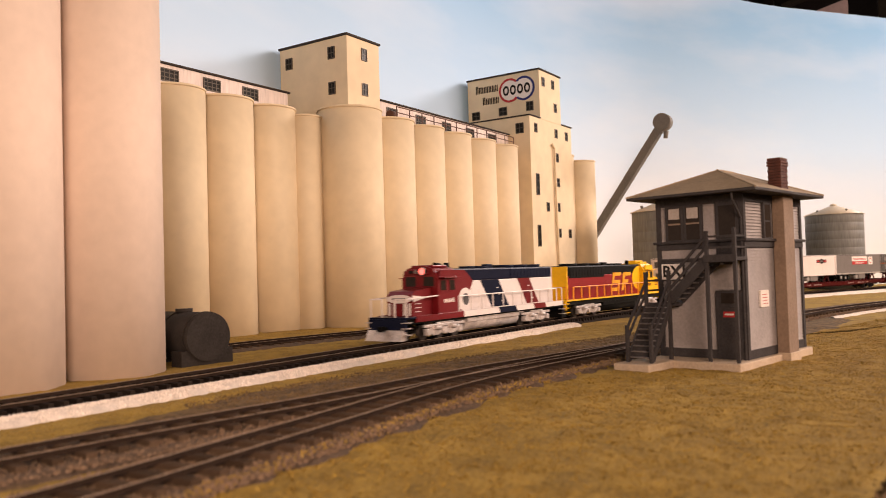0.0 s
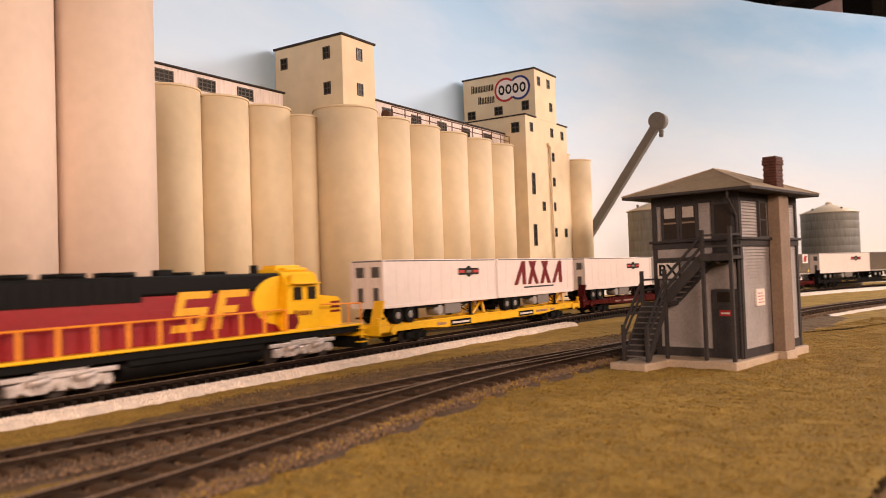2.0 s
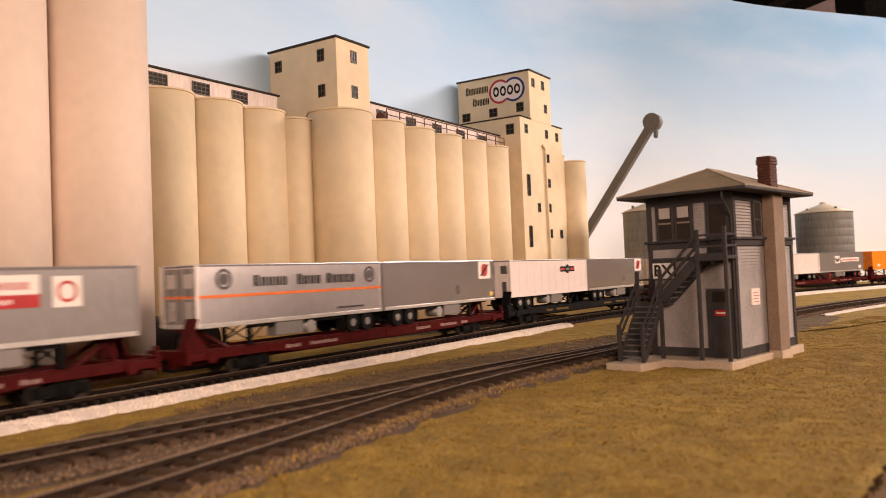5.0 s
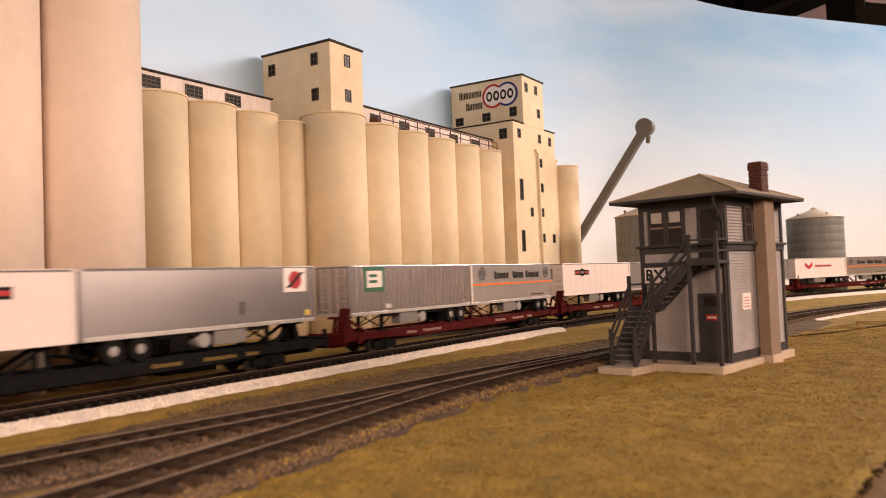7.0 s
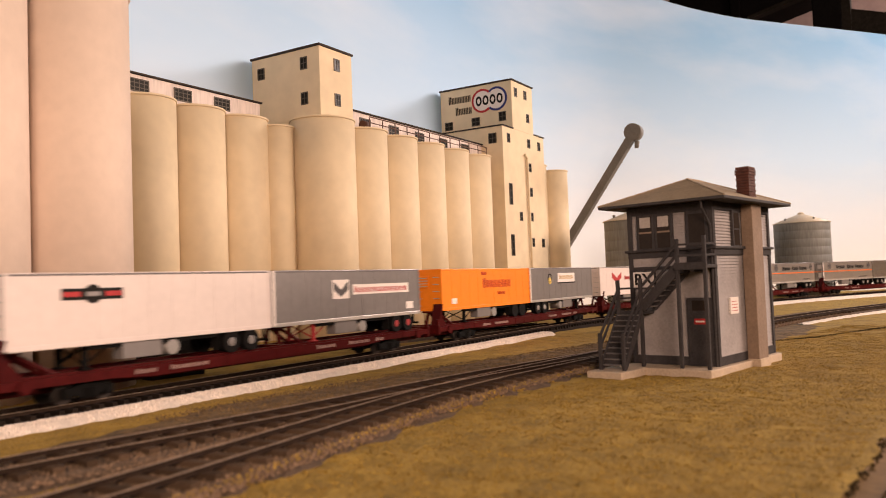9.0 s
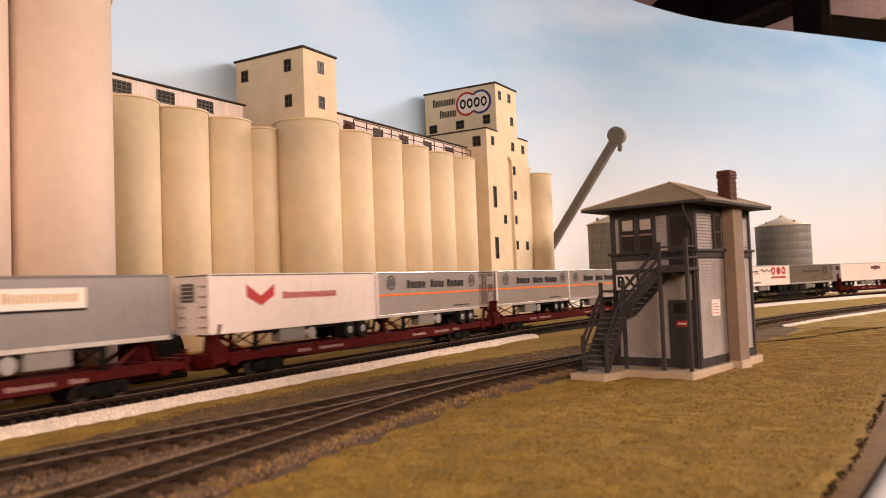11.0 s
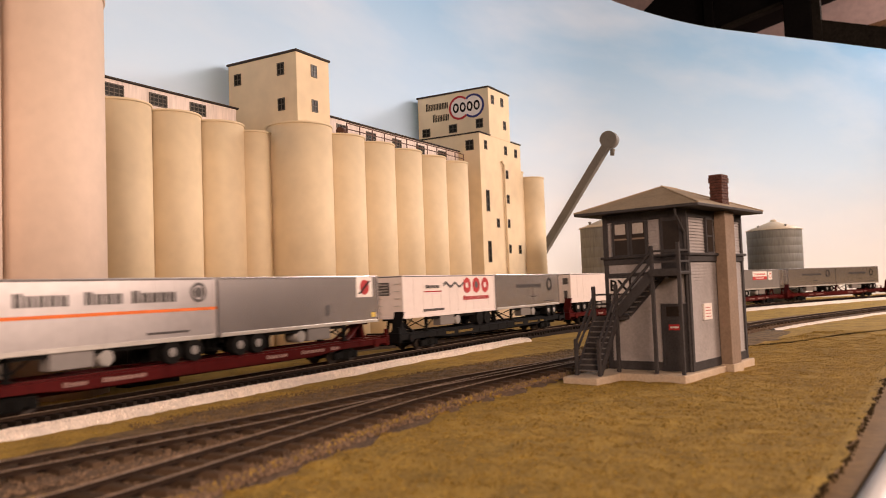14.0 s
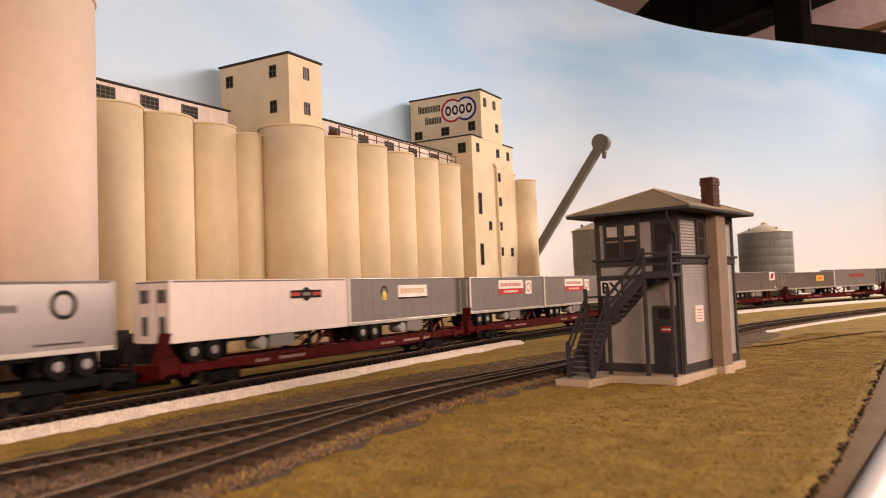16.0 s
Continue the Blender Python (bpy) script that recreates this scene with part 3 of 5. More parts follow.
def work_house():
    t = thing("work_house", "tall stepped cream elevator work house with painted sign", "grain elevator")
    part("wall", bx(B(), 61.9, 75.0, 17.0, 27.0, ZG - 0.1, 24.85, 0.04), CONCRETE, t)
    part("tower_wall", bx(B(), 65.1, 71.7, 17.0, 28.4, 24.85, 31.6, 0.04), CONCRETE, t)
    part("coping", coping(B(), 65.1, 71.7, 17.0, 28.4, 31.6), DARK, t)
    part("ledge", bx(B(), 61.76, 65.1, 16.86, 27.1, 24.85, 25.02, 0.03), DARK, t)
    part("ledge", bx(B(), 71.7, 75.14, 16.86, 27.1, 24.85, 25.02, 0.03), DARK, t)
    for x, z in ((66.3, 30.1), (69.3, 30.2), (69.9, 27.0), (63.6, 23.4), (69.9, 23.4), (73.3, 23.4), (70.0, 20.0), (70.1, 16.5), (66.6, 12.9), (70.0, 13.0), (70.1, 9.4), (73.5, 9.4)):
        opening(t, x, 17.0, z, 0.85, 1.25, "-y", 2, 1)
    for z in (15.8, 8.9):
        opening(t, 63.7, 17.0, z, 0.95, 2.9, "-y", 3, 1)
    for y, z in ((27.1, 26.5), (22.7, 26.6)):
        opening(t, 65.1, y, z, 1.3, 1.2, "-x", 2, 2)
    opening(t, 65.1, 18.5, 26.8, 1.1, 1.3, "-x", 2, 2)
    opening(t, 61.9, 18.5, 23.3, 1.2, 1.4, "-x", 2, 2)
    pipe = B()
    tube(pipe, (68.75, 16.75, 21.2), (69.1, 16.75, ZG), 0.16, n=10)
    tube(pipe, (68.75, 16.75, 21.2), (68.2, 16.85, 21.7), 0.16, n=10)
    part("downpipe", pipe, CONCRETE, t)
    # painted sign on the side wall: two joined rings round four ovals, and two lines of bars
    m = at(65.1, 0, 0, -90)
    rings = {}
    for name, cx, lo, hi in (("red_ring", -21.55, 46, 314), ("blue_ring", -19.35, -134, 134)):
        bm = B()
        n = 40
        for k in range(n):
            a0, a1 = radians(lo + (hi - lo) * k / n), radians(lo + (hi - lo) * (k + 1) / n)
            prism(bm, [(cx + r * math.cos(q), 29.4 + r * math.sin(q)) for q, r in ((a0, 1.38), (a1, 1.38), (a1, 1.68), (a0, 1.68))], -0.07, 0)
        rings[name] = bm
    for name, bm, ma in (("sign_panel", disc(disc(B(), -21.55, 29.4, 1.5, -0.05, 0), -19.35, 29.4, 1.5, -0.052, 0), WHITE_INK), ("red_ring", rings["red_ring"], RED_INK),
                         ("blue_ring", rings["blue_ring"], BLUE_INK),
                         ("lettering", bars(bars(B(), -27.0, 29.6, 3.7, 1.1, 7, -0.05, 0), -25.9, 27.9, 2.7, 1.1, 5, -0.05, 0), INK)):
        o = part(name, bm, ma, t)
        o.matrix_basis = m
    for i in range(4):
        bm = ring(B(), 0, 0, 0.26, 0.47, -0.1, 0, 14)
        for v in bm.verts:
            v.co = (v.co.x - 22.1 + i * 1.1, v.co.y, 29.4 + v.co.z * 1.5)
        part("oval", bm, INK, t).matrix_basis = m


work_house()


def auger():
    t = thing("grain_conveyor", "slanted grey grain conveyor leg with rounded head", "conveyor")
    a, b = Vector((86, 25.9, ZG)), Vector((86, 6.9, 25.8))
    d = (b - a).normalized()
    s = Vector((1, 0, 0))
    u = s.cross(d)
    box = B()
    w, h = 0.56, 0.6
    vs = [box.verts.new(p + s * i * w + u * j * h) for p in (a, b) for i, j in ((-1, -1), (1, -1), (1, 1), (-1, 1))]
    for f in ((0, 1, 5, 4), (1, 2, 6, 5), (2, 3, 7, 6), (3, 0, 4, 7), (3, 2, 1, 0), (4, 5, 6, 7)):
        box.faces.new([vs[i] for i in f])
    bmesh.ops.recalc_face_normals(box, faces=box.faces)
    part("trunk", box, GREY_PLASTIC, t)
    for i in range(1, 7):
        c = a + (b - a) * (i / 7)
        f = B()
        vs = [f.verts.new(c + d * k * 0.1 + s * i2 * (w + 0.05) + u * j * (h + 0.05)) for k in (-1, 1) for i2, j in ((-1, -1), (1, -1), (1, 1), (-1, 1))]
        for q in ((0, 1, 5, 4), (1, 2, 6, 5), (2, 3, 7, 6), (3, 0, 4, 7), (3, 2, 1, 0), (4, 5, 6, 7)):
            f.faces.new([vs[n] for n in q])
        bmesh.ops.recalc_face_normals(f, faces=f.faces)
        part("flange", f, GREY_PLASTIC, t)
    hc = b + d * 0.2 - u * 0.1
    part("head", tube(B(), hc - s * 0.8, hc + s * 0.8, 1.3, n=28), GREY_PLASTIC, t)
    part("spout", tube(B(), hc + u * 1.2 - d * 0.9, hc + u * 1.7 - d * 1.8 , 0.4, 0.3, 12), GREY_PLASTIC, t)


auger()


def grain_bin(x, y, r, top, peak):
    t = thing("grain_bin", "round grey steel grain bin with pale conical roof", "grain bin", at(x, y, 0), "steel grain bins")
    prof = []
    z = ZG - 0.1
    n = 9
    for i in range(n):
        z1 = z + (top - z) / (n - i)
        prof += [(r, z + 0.06), (r + 0.02, z1 - 0.06), (r - 0.02, z1)]
        z = z1
    part("shell", lathe(B(), 0, 0, prof, 48), BIN_METAL, t)
    part("roof", lathe(B(), 0, 0, [(r + 0.2, top), (r + 0.2, top + 0.08), (0.6, peak - 0.15)], 48), BIN_ROOF, t, "pale conical roof")
    part("cap", lathe(B(), 0, 0, [(0.55, peak - 0.2), (0.55, peak + 0.1), (0.3, peak + 0.25)], 16), BIN_ROOF, t)
    for a in (0.6, 2.4, 3.9, 5.4):
        part("vent", lathe(B(), 0.72 * r * math.cos(a), 0.72 * r * math.sin(a), [(0.16, top + 0.3), (0.16, top + 0.75), (0.26, top + 0.8), (0.1, top + 0.95)], 10), BIN_METAL, t)


grain_bin(125, -11.0, 4.75, 12.5, 14.3)
grain_bin(117.6, 0.07, 4.6, 12.4, 14.2)
grain_bin(78, 5.2, 3.9, 11.9, 13.4)


def fuel_tank():
    t = thing("fuel_tank", "black horizontal oil tank on saddle blocks", "tank", at(-1.2, 7.3, 0, 0))
    part("shell", tube(B(), (-3.4, 0, 1.45), (1.7, 0, 1.45), 1.42, n=40), TANK_BLACK, t)
    part("end_band", tube(B(), (1.3, 0, 1.45), (1.42, 0, 1.45), 1.46, n=40), TANK_BLACK, t)
    part("end_band", tube(B(), (-1.2, 0, 1.45), (-1.1, 0, 1.45), 1.46, n=40), TANK_BLACK, t)
    part("hatch", tube(B(), (-0.9, 0, 2.8), (-0.9, 0, 3.05), 0.5, n=18), TANK_BLACK, t)
    for x in (1.0, -2.9):
        part("saddle", bx(B(), x - 0.55, x + 0.55, -1.7, 1.7, ZG - 0.1, 0.72, 0.05), TANK_BLACK, t)
    t.matrix_basis = at(-0.21, 8.09, -0.41, -97)


fuel_tank()

# ---- beyond the board: the room's ceiling and dark upper deck ----
PLASTER = mat("pinkish_ceiling", (0.60, 0.42, 0.38), 0.8, var=0.08, size=12, bump=0.05)
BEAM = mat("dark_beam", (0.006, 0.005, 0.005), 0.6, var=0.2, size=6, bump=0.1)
BEAM_BROWN = mat("brown_beam", (0.022, 0.018, 0.014), 0.5, var=0.25, size=5, bump=0.1)
PINE = mat("pine_batten", (0.30, 0.16, 0.08), 0.6, var=0.15, size=4)


def upper_deck():
    tagged(part("wall_beyond", bx(B(), 230, 234, -80, 170, -20, 180), PLASTER), "plain pinkish room wall beyond the backdrop", "wall", kind="structure")
    t = thing("upper_deck", "dark upper benchwork with a hanging post", "benchwork")
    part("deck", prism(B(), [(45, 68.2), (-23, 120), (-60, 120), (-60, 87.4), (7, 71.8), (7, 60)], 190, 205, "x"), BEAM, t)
    part("edge_strip", prism(B(), [(7.0, 71.8), (6.4, 71.0), (-60, 86.4), (-60, 87.4)], 188, 191, "x"), BEAM_BROWN, t, "dark brown lower edge of the deck")
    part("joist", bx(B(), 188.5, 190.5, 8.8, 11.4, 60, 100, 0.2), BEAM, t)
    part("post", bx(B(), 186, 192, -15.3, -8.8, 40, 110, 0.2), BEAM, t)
    part("post_side", bx(B(), 186.4, 191, -17.4, -15.3, 40, 110, 0.1), BEAM_BROWN, t, "dark brown side of the post")
    part("side_beam", prism(B(), [(-17.4, 68.3), (-60, 54), (-60, 40), (-17.4, 50)], 187, 193, "x"), BEAM_BROWN, t)
    part("batten", prism(B(), [(-26, 66.6), (-60, 72), (-60, 70), (-26, 65.4)], 194, 198, "x"), PINE, t)


upper_deck()


def room():
    FLOOR = mat("room_floor", (0.12, 0.10, 0.085), 0.6, var=0.1, size=10)
    PAINT = mat("room_wall_paint", (0.55, 0.48, 0.42), 0.8, var=0.05, size=12)
    # unseen floor and aisle wall, added for bounced light and reflections
    tagged(part("floor", bx(B(), -520, 760, -420, 60, -104, -100), FLOOR), "plain dark room floor, added out of view", "floor", kind="structure")
    tagged(part("wall_aisle", bx(B(), -520, 760, -424, -420, -100, 220), PAINT), "plain room wall across the aisle, added out of view", "wall", kind="structure")


room()

# ---- the signal tower ----
SIDING = mat("grey_clapboard", (0.33, 0.295, 0.28), 0.65, var=0.1, size=1.2, bump=0.1)
TRIM = mat("dark_grey_trim", (0.054, 0.049, 0.049), 0.55, var=0.15, size=0.8)
SHINGLE = mat("tan_roofing", (0.34, 0.26, 0.17), 0.85, var=0.12, size=1.2, bump=0.25)
SLAB = mat("tan_slab", (0.50, 0.39, 0.28), 0.8, var=0.1, size=1.0)
BRICK = mat("dark_red_brick", (0.10, 0.036, 0.024), 0.8, var=0.25, size=0.3, bump=0.4)
MORTAR = mat("sooty_mortar", (0.035, 0.02, 0.016), 0.9, size=0.3)
STACK = mat("tan_chimney", (0.24, 0.17, 0.12), 0.8, var=0.1, size=1)
# stair trim grey, lightened: the light on the tread tops is in the colour
STEP = mat("lit_grey_tread", (0.17, 0.15, 0.14), 0.65, var=0.15, size=0.6)
BLIND = mat("window_blind", (0.42, 0.37, 0.33), 0.8, size=1, bump=0)
GLASS = mat("dark_glass", (0.03, 0.023, 0.019), 0.18, var=0.1, size=1, bump=0)


def signal_tower():
    t = thing("signal_tower", "two-storey grey clapboard railway signal tower with outside stairs", "signal tower", at(8.75, -21.27, 0, -10.5))
    Z0, ZB, ZE, X, Y = -0.30, 5.4, 7.75, 7.3, 4.38
    part("core", bx(B(), 0, X, 0, Y, Z0, ZE), SIDING, t)
    for z0, z1 in ((Z0 + 0.45, ZB - 0.15), (ZB + 0.15, ZE - 0.3)):
        bm = B()
        n = int((z1 - z0) / 0.155)
        for i in range(n):
            a, b = z0 + i * 0.155, z0 + (i + 1) * 0.155
            prism(bm, [(-0.085, a), (0.01, a), (0.01, b), (-0.015, b)], 0, Y, "y")
        part("front_siding", bm, SIDING, t)
        bm = B()
        for i in range(n):
            a, b = z0 + i * 0.155, z0 + (i + 1) * 0.155
            prism(bm, [(-0.085, a), (0.01, a), (0.01, b), (-0.015, b)], 0, X, "x")
        part("side_siding", bm, SIDING, t)
    # trim: corner boards, base, belt, frieze
    for x, y in ((0, 0), (0, Y), (X, 0), (X, Y)):
        part("corner_board", bx(B(), x - 0.14, x + 0.12, y - 0.14, y + 0.12, Z0, ZE, 0.02), TRIM, t)
    part("base_board", bx(B(), -0.12, X + 0.1, -0.12, Y + 0.1, Z0, Z0 + 0.45, 0.02), TRIM, t)
    part("belt", bx(B(), -0.16, X + 0.14, -0.16, Y + 0.14, ZB - 0.28, ZB + 0.02, 0.02), TRIM, t)
    part("belt_ledge", bx(B(), -0.28, X + 0.26, -0.28, Y + 0.26, ZB + 0.02, ZB + 0.16, 0.03), TRIM, t)
    part("frieze", bx(B(), -0.13, X + 0.1, -0.13, Y + 0.1, ZE - 0.4, ZE, 0.02), TRIM, t)
    part("panel_band", bx(B(), -0.12, 0, 1.3, Y - 0.13, 4.5, 4.68, 0.01), TRIM, t)
    part("plain_panel", bx(B(), -0.1, 0, 1.3, Y - 0.13, 4.68, ZB - 0.28), SIDING, t)
    part("panel_edge", bx(B(), -0.11, 0, 1.22, 1.3, 4.5, ZB - 0.28), TRIM, t)
    # roof
    o = 1.2
    r = B()
    e = [r.verts.new(v) for v in ((-o, -o, ZE + 0.14), (X + 0.6, -o, ZE + 0.14), (X + 0.6, Y + o, ZE + 0.14), (-o, Y + o, ZE + 0.14))]
    p = [r.verts.new((2.3, Y / 2, 9.25)), r.verts.new((4.2, Y / 2, 9.25))]
    for f in ((e[0], e[1], p[1], p[0]), (e[1], e[2], p[1]), (e[2], e[3], p[0], p[1]), (e[3], e[0], p[0]), (e[3], e[2], e[1], e[0])):
        r.faces.new(f)
    bmesh.ops.recalc_face_normals(r, faces=r.faces)
    roof = part("roof", r, SHINGLE, t, "tan hipped roof")
    part("eave", bx(B(), -o, X + 0.6, -o, Y + o, ZE, ZE + 0.138, 0.02), TRIM, roof)
    part("ridge", tube(B(), (2.3, Y / 2, 9.25), (4.2, Y / 2, 9.25), 0.07, n=8), SHINGLE, roof)
    for a, b in (((-o, -o), 2.3), ((X + 0.6, -o), 4.2), ((-o, Y + o), 2.3)):
        part("hip_cap", tube(B(), (a[0], a[1], ZE + 0.16), (b, Y / 2, 9.25), 0.05, n=6), SHINGLE, roof)
    # chimney on the side wall
    ch = part("chimney", bx(B(), 3.45, 4.75, -0.7, -0.1, Z0 - 0.2, ZE, 0.03), STACK, t, "tan plastered chimney")
    part("footing", bx(B(), 3.4, 4.8, -0.78, 0, ZG - 0.45, Z0 + 0.05, 0.03), SLAB, ch)
    for i in range(13):
        g = 0.05 if i in (10, 11) else (0.0 if i % 2 else 0.022)
        z = ZE + 0.05 + i * 0.148
        fl = part("brick_course", bx(B(), 3.52 - g, 4.42 + g, -0.6 - g, 0.05 + g, z, z + 0.128, 0.02), BRICK, ch)
    part("flue", bx(B(), 3.53, 4.41, -0.59, 0.04, ZE, ZE + 1.96), MORTAR, ch, "sooty mortar core of the brick stack")
    # slab and pad
    part("foundation", bx(B(), -1.75, X + 0.3, -0.4, Y + 0.2, ZG - 0.45, Z0, 0.06), SLAB, t, "tan concrete slab")
    part("stair_pad", bx(B(), -4.15, -1.76, 2.95, 4.85, ZG - 0.45, Z0 + 0.003, 0.06), SLAB, t, "tan concrete stair pad")
    # windows
    for y in (3.44, 2.44):
        w = part("window", bx(B(), -0.2, 0, y - 0.49, y + 0.49, 5.56, 7.35, 0.02), TRIM, t)
        for z0, z1, x in ((5.62, 6.38, -0.205), (6.46, 7.25, -0.215)):
            part("pane", bx(B(), x, -0.05, y - 0.35, y + 0.35, z0, z1), GLASS, w)
        part("blind", bx(B(), -0.222, -0.06, y - 0.30, y + 0.30, 6.68, 7.22), BLIND, w, "pale half-drawn blind")
        part("meeting_rail", bx(B(), -0.235, -0.05, y - 0.34, y + 0.34, 6.39, 6.47), STACK, w)
        part("sill", bx(B(), -0.3, 0, y - 0.52, y + 0.52, 5.45, 5.55, 0.02), TRIM, w)
    w = part("window", bx(B(), 2.15, 3.05, -0.2, 0, 5.5, 7.4, 0.02), TRIM, t)
    part("pane", bx(B(), 2.27, 2.93, -0.205, -0.05, 5.62, 6.4), GLASS, w)
    part("pane", bx(B(), 2.27, 2.93, -0.215, -0.05, 6.48, 7.28), GLASS, w)
    # doors
    d = part("upper_door", bx(B(), -0.16, 0, 0.1, 1.28, 4.5, 7.4, 0.02), TRIM, t)
    part("door_pane", bx(B(), -0.175, -0.05, 0.28, 1.1, 5.75, 7.2), GLASS, d)
    part("door_panel", bx(B(), -0.19, -0.05, 0.28, 1.1, 4.65, 5.55, 0.02), TRIM, d)
    d = part("lower_door_frame", bx(B(), -0.17, 0, 0.02, 1.42, Z0, 3.05, 0.02), TRIM, t)
    part("door_leaf", bx(B(), -0.2, -0.05, 0.2, 1.2, Z0, 2.3, 0.02), TRIM, d)
    part("transom", bx(B(), -0.19, -0.05, 0.28, 1.12, 2.42, 2.92), GLASS, d)
    s = part("door_sign", bx(B(), -0.22, -0.1, 0.42, 1.02, 1.75, 2.03), RED_INK, d, "small red and white door notice")
    part("notice_bar", bx(B(), -0.225, -0.15, 0.5, 0.94, 1.85, 1.93), WHITE_INK, s)
    # name board and notice
    nb = part("name_board", bx(B(), -0.15, 0, 3.04, 4.3, 3.56, 4.48, 0.02), TRIM, t, "white board with black letters")
    part("board_face", bx(B(), -0.2, -0.05, 3.1, 4.24, 3.63, 4.42), WHITE_INK, nb)
    words("letters", "BX", 0.56, INK, nb, pose(-0.21 * K, 3.68 * K, 4.02 * K, 0, 0, -90), 1.0, 0.02)
    nt = part("notice", bx(B(), 1.5, 2.5, -0.15, 0, 2.15, 2.98, 0.01), WHITE_INK, t, "small white notice with red lines")
    for i in range(4):
        part("notice_bar", bx(B(), 1.65, 2.34 - 0.1 * (i % 2), -0.158, -0.1, 2.3 + 0.15 * i, 2.335 + 0.15 * i), RED_INK, nt)
    pipe = B()
    tube(pipe, (-0.95, 0.05, ZE), (-0.95, 0.05, ZE - 0.35), 0.06, n=8)
    tube(pipe, (-0.95, 0.05, ZE - 0.33), (-0.2, -0.02, ZE - 1.2), 0.06, n=8)
    tube(pipe, (-0.2, -0.02, ZE - 1.18), (-0.2, -0.02, Z0), 0.06, n=8)
    part("downspout", pipe, TRIM, t)
    # stairs: one flight to a turn, one along the wall
    st = part("stairs", bx(B(), -1.42, -0.1, 3.2, 4.5, 2.3, 2.44, 0.02), TRIM, t, "dark grey wooden stairs with rails")

    def beam(a, b, w, h, name="stringer"):
        bm = B()
        a, b = Vector(a), Vector(b)
        dd = (b - a).normalized()
        side = dd.cross(Vector((0, 0, 1))).normalized()
        up = side.cross(dd)
        vs = [bm.verts.new(q + side * i * w + up * j * h) for q in (a, b) for i, j in ((-1, -1), (1, -1), (1, 1), (-1, 1))]
        for f in ((0, 1, 5, 4), (1, 2, 6, 5), (2, 3, 7, 6), (3, 0, 4, 7), (3, 2, 1, 0), (4, 5, 6, 7)):
            bm.faces.new([vs[i] for i in f])
        bmesh.ops.recalc_face_normals(bm, faces=bm.faces)
        return part(name, bm, TRIM, st)

    def post(x, y, z0, z1, name="post"):
        return part(name, bx(B(), x - 0.085, x + 0.085, y - 0.085, y + 0.085, z0, z1, 0.02), TRIM, st)

    # lower flight: from the pad up to the turn
    xa, xb, za, zb = -3.35, -1.40, Z0, 2.42
    slope = (zb - za) / (xb - xa)
    for y in (3.23, 4.5):
        beam((xa + 0.1, y, za + 0.12), (xb, y, zb - 0.12), 0.045, 0.15)
        beam((xa, y, za + 1.62), (xb, y, zb + 1.15), 0.05, 0.05, "handrail")
        beam((xa, y, za + 1.12), (xb, y, zb + 0.62), 0.045, 0.045, "handrail")
        post(xa, y, Z0, Z0 + 1.8, "newel")
    n = 10
    for i in range(n):
        z = Z0 + (zb - Z0) * (i + 1) / (n + 0.5)
        x = xa + 0.08 + (xb - xa - 0.08) * i / n
        part("tread", bx(B(), x - 0.04, x + 0.27, 3.27, 4.46, z - 0.05, z, 0.012), STEP, st)
        part("riser", bx(B(), x + 0.22, x + 0.25, 3.28, 4.45, z, z + 0.22), TRIM, st)
    # posts at the turn and the rail round it
    post(-1.40, 3.23, Z0, 4.1)
    post(-1.40, 4.5, Z0, 4.05)
    for z in (3.05, 3.55):
        part("handrail", bx(B(), -1.35, -0.1, 4.46, 4.54, z, z + 0.1, 0.01), TRIM, st)
    # upper flight along the wall
    for x in (-1.38, -0.25):
        beam((x, 3.2, 2.62), (x, 1.23, 4.55), 0.05, 0.24)
    for zz in (1.12, 0.62):
        beam((-1.40, 3.2, 2.55 + zz), (-1.40, 1.25, 4.52 + zz), 0.045, 0.06, "handrail")
    for i in range(8):
        z = 2.44 + 0.26 * (i + 1)
        y = 3.15 - 1.9 * i / 8
        part("tread", bx(B(), -1.33, -0.3, y - 0.27, y, z - 0.05, z, 0.01), STEP, st)
    part("landing", bx(B(), -1.48, -0.1, -0.25, 1.3, 4.5, 4.66, 0.02), TRIM, st)
    part("fascia", bx(B(), -1.54, -1.48, -0.3, 1.32, 4.44, 4.8, 0.01), TRIM, st)
    part("joist", bx(B(), -1.4, -0.15, 0.4, 0.55, 4.32, 4.5, 0.01), TRIM, st)
    post(-1.40, 1.2, Z0, 5.95)
    post(-1.40, -0.18, Z0, 6.05)
    for z in (5.62, 5.08):
        part("handrail", bx(B(), -1.44, -1.36, -0.12, 1.12, z, z + 0.1, 0.01), TRIM, st)
        part("handrail", bx(B(), -1.35, -0.15, -0.22, -0.14, z, z + 0.1, 0.01), TRIM, st)


signal_tower()

# ---- the train ----
CAR_RED = mat("car_oxide_red", (0.062, 0.006, 0.006), 0.36, var=0.15, size=2)
CAR_YELLOW = mat("car_yellow", (0.74, 0.42, 0.008), 0.42, var=0.06, size=2)
CAR_BLACK = mat("car_black", (0.006, 0.0055, 0.0055), 0.6, var=0.15, size=2)
GEAR = mat("running_gear_black", (0.006, 0.0055, 0.005), 0.7, size=0.5)
WHEEL = mat("wheel_steel", (0.06, 0.05, 0.045), 0.45, metal=0.5, size=0.5, bump=0)
HUB = mat("alloy_hub", (0.45, 0.42, 0.40), 0.3, metal=0.7, size=0.5, bump=0)
HUB_RED = mat("red_hub", (0.35, 0.03, 0.03), 0.45, size=0.5, bump=0)
TYRE = mat("tyre_rubber", (0.009, 0.008, 0.0075), 0.75, size=0.5)
